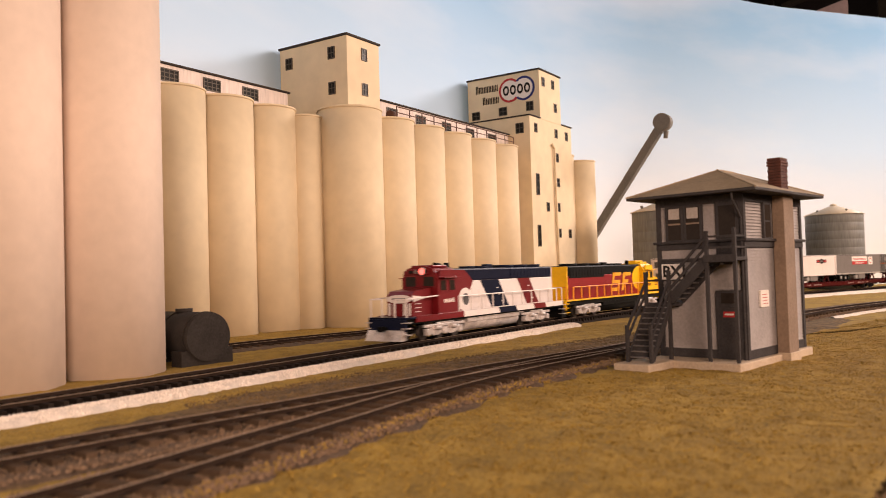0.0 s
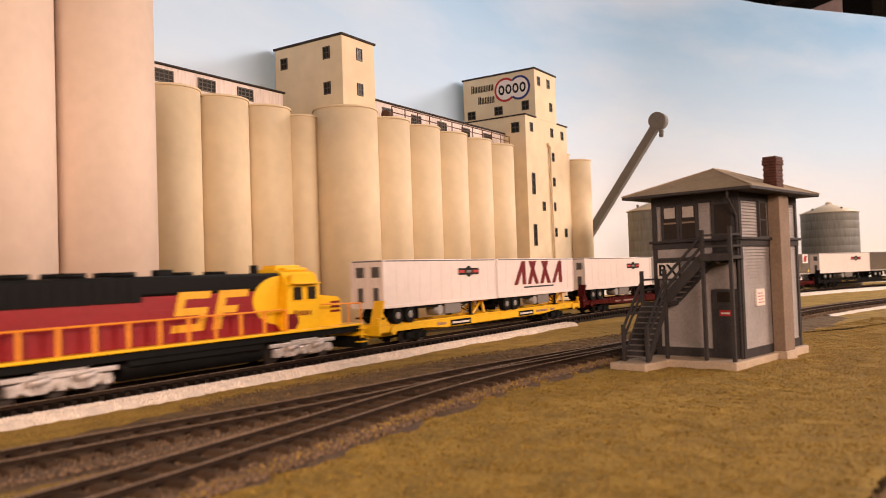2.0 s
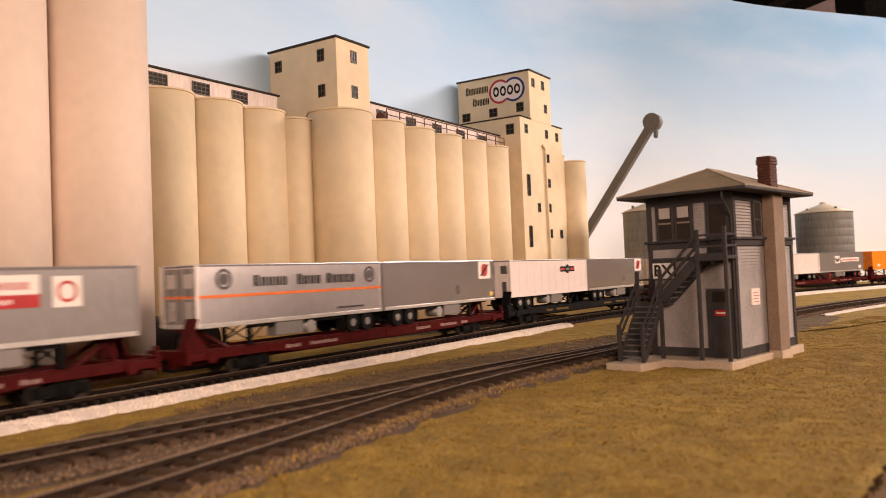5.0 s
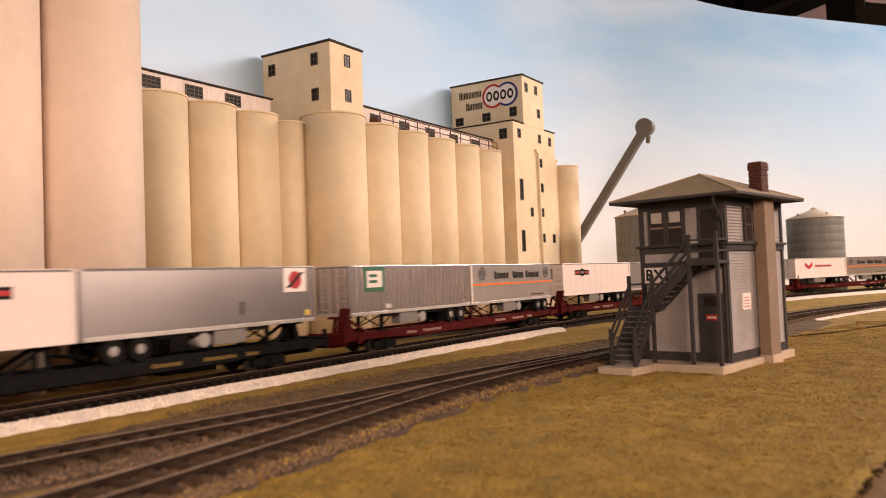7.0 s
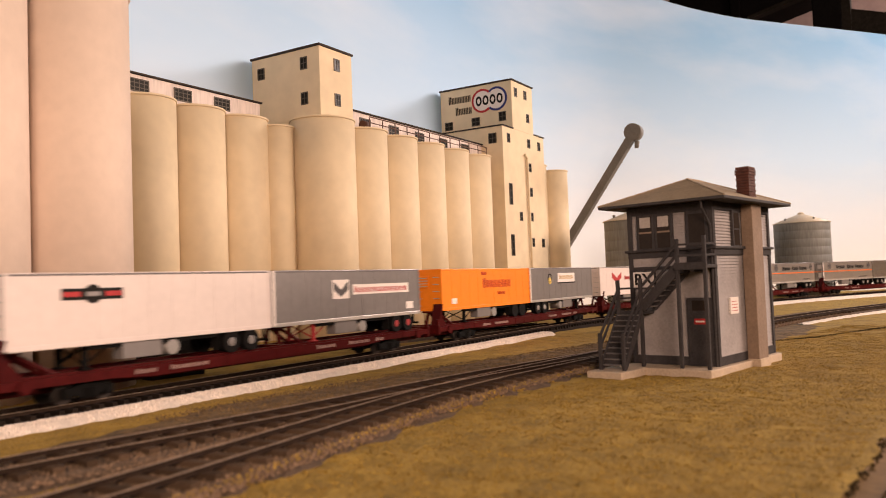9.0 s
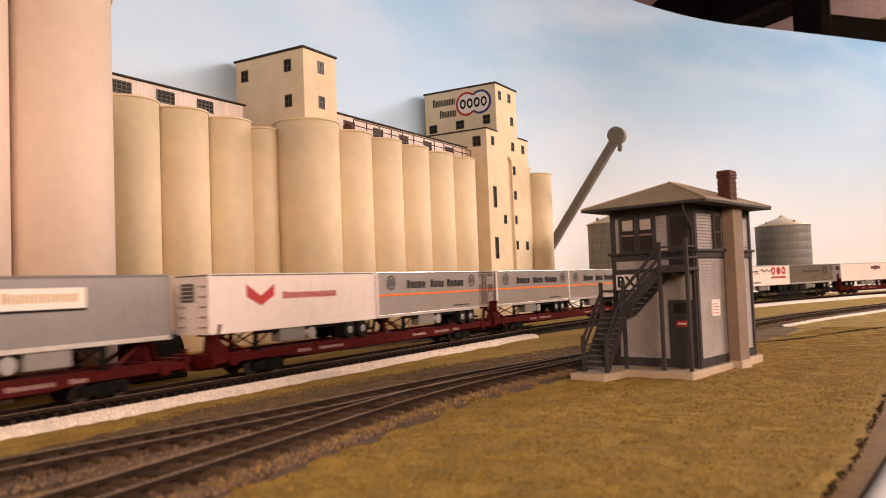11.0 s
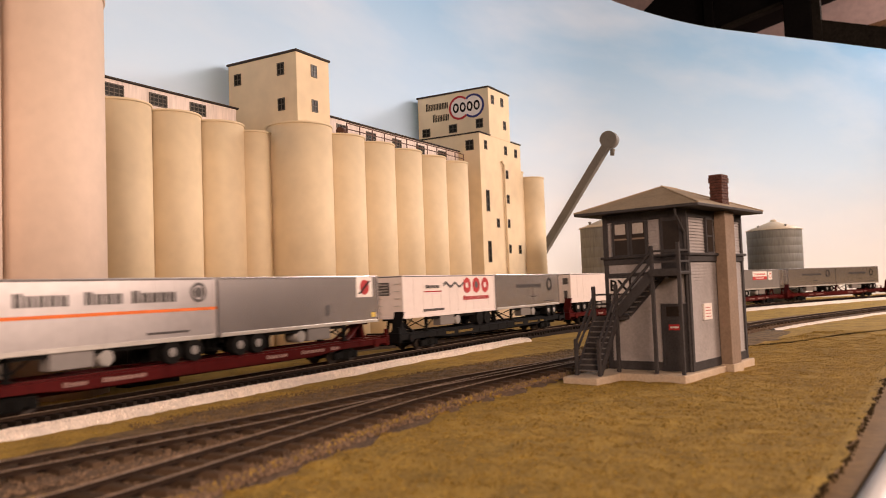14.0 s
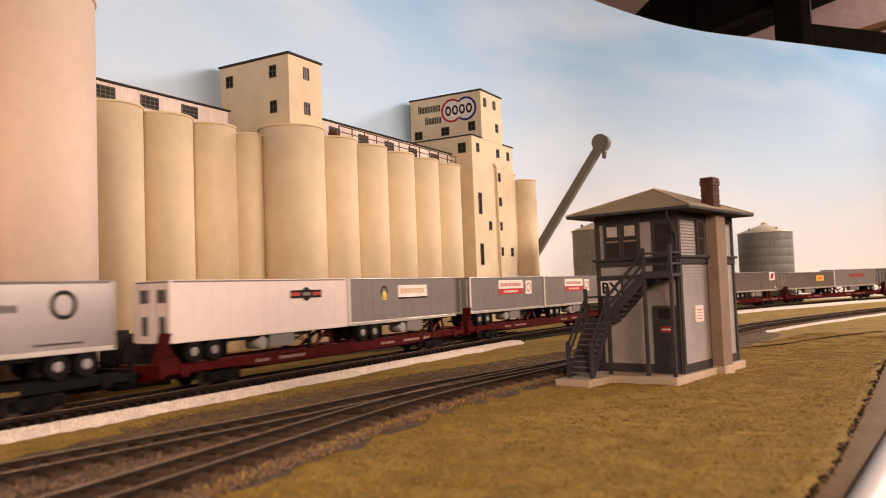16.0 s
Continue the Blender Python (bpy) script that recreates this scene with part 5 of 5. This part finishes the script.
KINDS = {
    "logo": dict(material=WHITE_BODY, label="white van trailer with a small dark winged emblem", marks=LOGO, wheels=-1),
    "logonose": dict(material=WHITE_BODY, label="white refrigerated trailer with a small dark winged emblem", marks=LOGO2, doors=False),
    "slant": dict(material=WHITE_BODY, label="white van trailer with big slanted red lettering", marks=SLANT, wheels=-1),
    "redsign": dict(material=GREY_BODY, label="grey van trailer with a red and white sign", marks=REDSIGN, wheels=-1),
    "tansign": dict(material=GREY_BODY, label="grey van trailer with a small tan sign", marks=TANSIGN, wheels=-1),
    "pfe": dict(material=SILVER_BODY, label="silver refrigerated trailer with orange stripe and black lettering", marks=PFE, band=ORANGE_INK),
    "emblem": dict(material=LIGHT_BODY, label="light grey trailer with a red and white emblem", marks=EMBLEM, wheels=-1),
    "green": dict(material=LIGHT_BODY, label="ribbed light grey trailer with a green square sign", marks=GREEN, ribs=True),
    "wing": dict(material=GREY_BODY, label="grey trailer with winged emblem and red lettering strip", marks=WING, doors=False, hub=HUB_RED, legs=HUB_RED),
    "redwing": dict(material=WHITE_BODY, label="white trailer with red winged emblem", marks=REDWING, doors=False),
    "fruit": dict(material=LIGHT_BODY, label="light grey trailer with dark lettering and round emblem", marks=FRUIT),
    "orange": dict(material=ORANGE_BODY, label="bright orange trailer with rust-red lettering", marks=MILW, doors=False, hub=TYRE),
    "beer": dict(material=WHITE_BODY, label="white insulated trailer with big red lettering", marks=BEER, doors=False, hub=TYRE),
    "orsign": dict(material=LIGHT_BODY, label="grey trailer with a small orange sign", marks=ORSIGN, top=4.95),
    "rustsign": dict(material=GREY_BODY, label="grey trailer with faint red lettering", marks=RUSTSIGN),
}
CONSIST = [("yellow", "logo", "slant"), ("red", "logo", "redsign"), ("red", "pfe", "emblem"), ("black", "logo", "emblem"), ("red", "green", "pfe"), ("red", "logonose", "wing"),
           ("red", "orange", "tansign"), ("red", "redwing", "pfe"), ("red", "pfe", "pfe"), ("red", "pfe", "emblem"), ("black", "beer", "fruit"), ("red", "logo", "tansign"),
           ("red", "redsign", "redsign"), ("red", "fruit", "fruit"), ("red", "emblem", None), ("red", "orsign", "rustsign"), ("red", "fruit", "redsign"), ("red", "pfe", "emblem")]
CARS = {"red": (CAR_RED, "long oxide-red trailer flatcar on the main line"), "yellow": (CAR_YELLOW, "long bright yellow trailer flatcar on the main line"), "black": (CAR_BLACK, "long black trailer flatcar on the main line")}
PITCH, FIRST = 30.6, -30.6
made = {}
TURNED = ("logo", "redsign", "emblem", "slant", "tansign")     # trailers with their axles towards the engines
u = FIRST
for i, (c, a, b) in enumerate(CONSIST):
    half = 14.5 if b else 10.0
    key = (c, a in TURNED, b in TURNED, half)
    if key not in made:
        noses = [(-0.9, -1) if key[1] else (-13.3, 1), (13.0, -1) if key[2] else (1.2, 1)] if b else [(7.3, -1)]
        made[key] = flatcar(*CARS[c], noses, half)
        car = made[key]
    else:
        car = copy_thing(made[key], Matrix())
    mid = u + half - 0.75
    MOVERS.append((car, mid, 0.0, 0))
    nudge = -0.7 if i == 7 else 0.0
    for kind, off in ((a, -6.95 + nudge), (b, 6.95 + nudge)) if b else ((a, 1.5),):
        if kind not in made:
            made[kind] = trailer(**KINDS[kind])
            tr = made[kind]
        else:
            tr = copy_thing(made[kind], Matrix())
        MOVERS.append((tr, mid, off, 0))
    u += PITCH - 29.0 + 2 * half


def locomotive(L, label, scheme):
    """A six-axle hood diesel, cab towards +x."""
    t = thing("locomotive", label, "locomotive", group="intermodal train")
    h = L / 2
    sf = scheme == "yellow"
    hood, top, cabm, gear, tankm, walkm, railm, endm = (ENGINE_RED, LOCO_BLACK, LOCO_YELLOW, LOCO_SILVER, LOCO_BLACK, LOCO_YELLOW, RAIL_ORANGE, LOCO_YELLOW) if sf else (LOCO_WHITE, LOCO_BLUE, LOCO_RED, LOCO_SILVER, LOCO_SILVER, LOCO_BLUE, LOCO_WHITE, LOCO_WHITE)
    Z, T = 1.62, 4.6
    x0, xc, xn, xf = -h + 1.15, h - 6.0, h - 3.6, h - 1.3
    part("frame", bx(B(), -h + 0.2, h - 0.2, -1.35, 1.35, 1.15, Z - 0.12, 0.03), LOCO_BLACK, t)
    part("walkway", bx(B(), -h, h, -1.52, 1.52, Z - 0.12, Z, 0.02), walkm, t)
    if not sf:
        for s in (-1, 1):
            part("sill_band", bx(B(), -h + 0.25, xc - 0.6, *sorted((s * 1.44, s * 1.535)), Z - 0.34, Z + 0.05, 0.01), LOCO_WHITE, t, "white painted side sill")
            part("cab_sill", bx(B(), xc - 0.6, h - 1.0, *sorted((s * 1.44, s * 1.535)), Z - 0.34, Z + 0.05, 0.01), LOCO_RED, t, "red painted side sill")
            part("air_tank", tube(B(), (-4.4, s * 1.18, 1.22), (2.6, s * 1.18, 1.22), 0.17, n=14), LOCO_SILVER, t)
    hd = part("hood", bx(B(), x0, xc, -0.98, 0.98, Z, 3.72, 0.04), hood, t)
    part("hood_top", bx(B(), x0 + 0.004, xc, -0.984, 0.984, 3.72, T, 0.12), top, hd)
    part("hood_end", bx(B(), x0 - 0.1, x0 + 0.02 if not sf else x0 + 0.1, -1.0, 1.0, Z, T - 0.05, 0.06), endm, hd)
    for i in range(3):
        x = x0 + 2.0 + 2.3 * i
        part("roof_fan", tube(B(), (x, 0, T - 0.01), (x, 0, T + 0.2), 0.85, n=20), top, hd)
    for i in range(2):
        x = x0 + 10 + 2.0 * i
        part("roof_fan", tube(B(), (x, 0, T - 0.01), (x, 0, T + 0.15), 0.55, n=16), top, hd)
    part("exhaust_stack", bx(B(), x0 + 8.6, x0 + 9.4, -0.25, 0.25, T, T + 0.28, 0.03), top, hd)
    for s in (-1, 1):
        a, b = sorted((s * 0.985, s * 1.0))
        g = part("radiator_grille", bx(B(), x0 + 0.3, x0 + 7.2, *sorted((s * 0.985, s * 1.03)), 3.5 if sf else 3.78, T - 0.12, 0.02), top, hd)
        bm = B()
        for i in range(12):
            x = x0 + 0.5 + 0.55 * i
            bx(bm, x, x + 0.06, *sorted((s * 1.03, s * 1.05)), 3.6 if sf else 3.85, T - 0.2)
        tagged(part("grille_bar", bm, top, g), kind="stuff")
        bm = B()
        for i in range(10):
            x = x0 + 7.5 + i * 0.92
            if x + 0.8 < xc:
                bx(bm, x, x + 0.8, *sorted((s * 0.97, s * 0.995)), Z + 0.15, 3.1, 0.01)
        tagged(part("hood_door", bm, hood, hd), kind="stuff")
        c, d = sorted((s * 0.985, s * 1.012))
        if sf:
            e = xc - 0.2
            n = 16
            arc = [(e + 0.2, Z + 0.02), (e + 0.2, T - 0.15)] + [(e + 0.2 - 1.9 * math.sin(math.pi * k / n), 3.2 + 1.25 * math.cos(math.pi * k / n)) for k in range(1, n)]
            part("nose_band", prism(B(), arc, c, d), LOCO_YELLOW, hd)
            lt = B()
            lx, lz, hh = xc - 6.75, 2.05, 1.75
            for zz in (lz, lz + hh * 0.42, lz + hh * 0.84):
                bx(lt, lx, lx + 1.8, c, d, zz, zz + 0.33)
            bx(lt, lx, lx + 0.45, c, d, lz + hh * 0.42, lz + hh)
            bx(lt, lx + 1.35, lx + 1.8, c, d, lz, lz + hh * 0.6)
            bx(lt, lx + 2.3, lx + 2.8, c, d, lz, lz + hh + 0.05)
            bx(lt, lx + 2.3, lx + 4.1, c, d, lz + hh - 0.3, lz + hh + 0.05)
            bx(lt, lx + 2.3, lx + 3.6, c, d, lz + hh * 0.42, lz + hh * 0.42 + 0.33)
            for v in lt.verts:
                v.co.x += 0.28 * (v.co.z - lz)
            part("lettering", lt, YELLOW_LETTERS, hd)
        else:
            for xa, w, ma in ((x0 + 2.6, 2.0, LOCO_RED), (x0 + 7.6, 2.6, LOCO_BLUE)):
                z1 = 3.72
                part("stripe", prism(B(), [(xa, Z + 0.1), (xa + w, Z + 0.1), (xa + w + 1.5, z1), (xa + 1.5, z1)], c, d), ma, hd, "diagonal painted stripe")
                part("sill_stripe", prism(B(), [(xa - 0.35, Z - 0.34), (xa + w - 0.35, Z - 0.34), (xa + w - 0.1, Z + 0.06), (xa - 0.1, Z + 0.06)], *sorted((s * 1.50, s * 1.56))), ma, t)
                bm = B()
                for q in range(3):
                    bx(bm, xa + 0.9 + 0.35 * q, xa + 1.15 + 0.35 * q, *sorted((s * 1.0, s * 1.03)), Z + 0.45 + 0.5 * q, Z + 0.53 + 0.5 * q)
                part("door_latch", bm, LOCO_WHITE, hd)
            part("cab_band", prism(B(), [(xc, Z), (xc, T - 0.1), (xc - 1.6, T - 0.1), (xc - 2.7, 3.7), (xc - 2.0, 2.7), (xc - 1.5, Z)], c, d), LOCO_RED, hd)
            em = part("emblem", disc(disc(B(), xc - 1.6, 2.4, 0.85, *sorted((s * 1.0, s * 1.03)), 24), xc - 0.55, 2.2, 0.55, *sorted((s * 1.0, s * 1.03)), 20), LOCO_WHITE, hd, "round white emblem")
            part("emblem_centre", disc(B(), xc - 1.65, 2.45, 0.42, *sorted((s * 1.0, s * 1.04)), 16), GREY_INK, em)
    # cab and nose
    cab = part("cab", prism(B(), [(-1.45, Z), (1.45, Z), (1.45, 3.95), (1.05, 4.62), (0.5, 4.78), (-0.5, 4.78), (-1.05, 4.62), (-1.45, 3.95)], xc, xn, "x"), cabm, t)
    for s in (-1, 1):
        for k in range(2):
            xw = xc + 0.35 + k * 1.05
            w = part("cab_window", bx(B(), xw, xw + 0.8, *sorted((s * 1.44, s * 1.48)), 3.1, 3.9, 0.02), cabm, cab)
            part("pane", bx(B(), xw + 0.08, xw + 0.72, *sorted((s * 1.46, s * 1.49)), 3.17, 3.83), GLASS, w)
        part("front_window", bx(B(), xn - 0.02, xn + 0.03, *sorted((s * 0.3, s * 1.15)), 3.45, 4.1, 0.02), GLASS, cab)
        part("cab_number", bars(B(), xc + 0.5, 2.35, 1.3, 0.3, 5, *sorted((s * 1.45, s * 1.465))), WHITE_INK if not sf else LOCO_RED, cab)
        part("sun_visor", bx(B(), xc + 0.3, xn - 0.2, *sorted((s * 1.4, s * 1.85)), 3.98, 4.04, 0.01), cabm, cab)
    part("headlight_box", bx(B(), xn, xn + 0.2, -0.75, 0.75, 4.25, 4.6, 0.05), cabm, cab)
    for y in (-0.16, 0.16):
        part("headlight", tube(B(), (xn + 0.18, y, 4.42), (xn + 0.24, y, 4.42), 0.13, n=14), LAMP_DARK, cab)
    if not sf:
        part("beacon", tube(B(), (xn + 0.1, 0.35, 4.45), (xn + 0.28, 0.35, 4.45), 0.2, n=14), LAMP_RED, cab, "glowing red warning light")
        part("beacon_rim", ring(B(), 0, 0, 0.2, 0.26, -0.1, 0.1, 14), LOCO_SILVER, cab).matrix_basis = at(xn + 0.15, 0.35, 4.45, 90)
    else:
        part("roof_box", bx(B(), xc + 0.2, xn - 0.4, -0.5, 0.5, 4.74, 5.0, 0.05), cabm, cab)
    for y in (-0.55, 0.55):
        part("number_board", bx(B(), xn + 0.19, xn + 0.22, y - 0.18, y + 0.18, 4.32, 4.52), INK, cab)
    part("roof_hatch", bx(B(), xc + 0.5, xn - 0.3, -0.9, 0.9, 4.68, 4.86, 0.06), cabm, cab)
    part("antenna", bx(B(), xc - 1.0, xc - 0.7, -0.15, 0.15, T, T + 0.42, 0.03), LOCO_BLACK, cab)
    for s in (-1, 1):
        part("visor_panel", prism(B(), [(xc + 0.25, 3.98), (xn - 0.15, 3.98), (xn - 0.3, 4.5), (xc + 0.4, 4.5)], *sorted((s * 1.3, s * 1.5))), cabm, cab)
        part("window_frame", bx(B(), xn - 0.01, xn + 0.025, *sorted((s * 0.26, s * 1.19)), 3.41, 4.14, 0.01), cabm, cab)
    part("horn", tube(B(), (xc + 0.3, 0.3, 4.9), (xc + 1.1, 0.3, 4.9), 0.07, 0.14, n=10), LOCO_BLACK, cab)
    ns = part("nose", prism(B(), [(xn, Z), (xf, Z), (xf, 2.95), (xf - 0.3, 3.2), (xn, 3.4)], -0.98, 0.98), cabm, t)
    part("nose_door", bx(B(), xf - 0.01, xf + 0.03, -0.35, 0.35, Z + 0.1, 2.9, 0.02), cabm, ns)
    if not sf:
        n = 24
        part("nose_emblem", prism(B(), [(1.02 * math.cos(2 * math.pi * k / n), 2.72 + 0.27 * math.sin(2 * math.pi * k / n)) for k in range(n)], xf - 0.02, xf + 0.06, "x"), LOCO_WHITE, ns, "white oval emblem")
        part("emblem_bar", bx(B(), xf + 0.055, xf + 0.075, -0.55, 0.55, 2.66, 2.78), GREY_INK, ns)
        for y in (-0.8, -0.4, 0.4, 0.8):
            part("nose_stripe", bx(B(), xf, xf + 0.035, y - 0.1, y + 0.1, Z + 0.05, 2.45), LOCO_WHITE, ns)
        for s in (-1, 1):
            part("side_emblem", prism(B(), [(xf - 0.1, 2.5), (xf - 0.05, 2.95), (xf - 0.9, 2.86), (xf - 1.9, 2.78), (xf - 0.9, 2.66)], *sorted((s * 0.97, s * 1.0))), LOCO_WHITE, ns, "white pointed emblem")
            for k in range(3):
                part("grab_iron", tube(B(), (xf - 0.9, s * 1.03, 1.9 + 0.25 * k), (xf - 0.3, s * 1.03, 1.9 + 0.25 * k), 0.03, n=6), LOCO_WHITE, ns)
    else:
        for z in (2.35, 2.6, 2.85):
            part("nose_stripe", bx(B(), xf - 0.9, xf - 0.1, -0.995, 0.995, z, z + 0.12), LOCO_RED, ns)
        for s in (-1, 1):
            part("side_stripe", prism(B(), [(xc - 0.1, Z + 0.08), (xc + 0.55, Z + 0.08), (xc + 0.8, Z + 0.35), (xc + 0.8, Z + 0.6), (xc + 0.55, Z + 0.85), (xc - 0.1, Z + 0.85)], *sorted((s * 1.45, s * 1.47))), LOCO_RED, cab)
    # pilots, steps, couplers
    for s, x in ((1, h), (-1, -h)):
        p = part("pilot", bx(B(), x - 0.1, x + 0.1, -1.45, 1.45, 0.75, Z - 0.12, 0.03), LOCO_BLUE if not sf else LOCO_YELLOW, t)
        part("plow", prism(B(), [(x - s * 0.1, 0.85), (x + s * 0.25, 0.85), (x + s * 0.6, 0.2), (x - s * 0.1, 0.2)], -1.35, 1.35), LOCO_SILVER if s > 0 and not sf else LOCO_BLACK, p)
        coupler(t, x, s, 0.95)
        for y in (-1.4, 1.4):
            st = B()
            for z in (0.55, 0.95, 1.3):
                bx(st, x - s * 0.1 - 0.28, x - s * 0.1 + 0.28, y - 0.22, y + 0.22, z - 0.03, z + 0.03)
            part("step", st, walkm if sf else LOCO_SILVER, t)
    # running gear and tank
    for s in (-1, 1):
        bogie(t, s * (h - 4.6), (-1.9, 0.0, 1.9), 0.52, 1.08, gear)
    part("fuel_tank", tube(tube(B(), (-3.9, -0.55, 0.75), (3.9, -0.55, 0.75), 0.52, n=20), (-3.9, 0.55, 0.75), (3.9, 0.55, 0.75), 0.52, n=20), tankm, t)
    part("tank_box", bx(B(), -3.8, 3.8, -1.25, 1.25, 0.85, 1.2, 0.04), tankm, t)
    # handrails
    for s in (-1, 1):
        y = s * 1.47
        bm = B()
        n = 11
        for i in range(n):
            x = -h + 1.3 + (xc + h - 1.4) * i / (n - 1)
            w = 0.09 if sf else 0.035
            part("stanchion", bx(B(), x - w, x + w, y - 0.03, y + 0.03, Z, 2.72), railm, t)
        part("handrail", tube(B(), (-h + 1.3, y, 2.72), (xc - 0.1, y, 2.72), 0.045, n=6), railm, t)
        for x in (h - 0.12, -h + 0.12):
            for yy in (0.5, 1.4):
                part("stanchion", tube(B(), (x, s * yy, Z), (x, s * yy, 2.75), 0.045, n=6), railm, t)
            part("handrail", tube(B(), (x, s * 0.5, 2.75), (x, s * 1.4, 2.75), 0.045, n=6), railm, t)
        part("handrail", tube(B(), (h - 0.12, y, 2.75), (xn + 0.1, y, 2.85), 0.045, n=6), railm, t)
    return t


YELLOW_LETTERS = mat("yellow_letters", (0.85, 0.42, 0.02), 0.45, size=1, bump=0)
MOVERS.append((locomotive(22.5, "red, yellow and black six-axle diesel locomotive", "yellow"), -44.25, 0.0, 0))
MOVERS.append((locomotive(22.6, "red, white and blue six-axle diesel locomotive", "red"), -67.7, 0.0, 180))


SPEED = 24.9


def motions():
    """The train runs along the main line at an even speed."""
    for ob, u, off, flip in MOVERS:
        rows = []
        for k in range(33):
            t = k * 0.5
            s = u - SPEED * (t - 3.5)
            a, b = main_line(s - 9.5), main_line(s + 9.5)
            turn = math.atan2(b[1] - a[1], b[0] - a[0])
            x, y = (a[0] + b[0]) / 2 + off * math.cos(turn), (a[1] + b[1]) / 2 + off * math.sin(turn)
            rows.append((t, at(x, y, 0, math.degrees(turn) + flip)))
        walk(ob, rows)


motions()
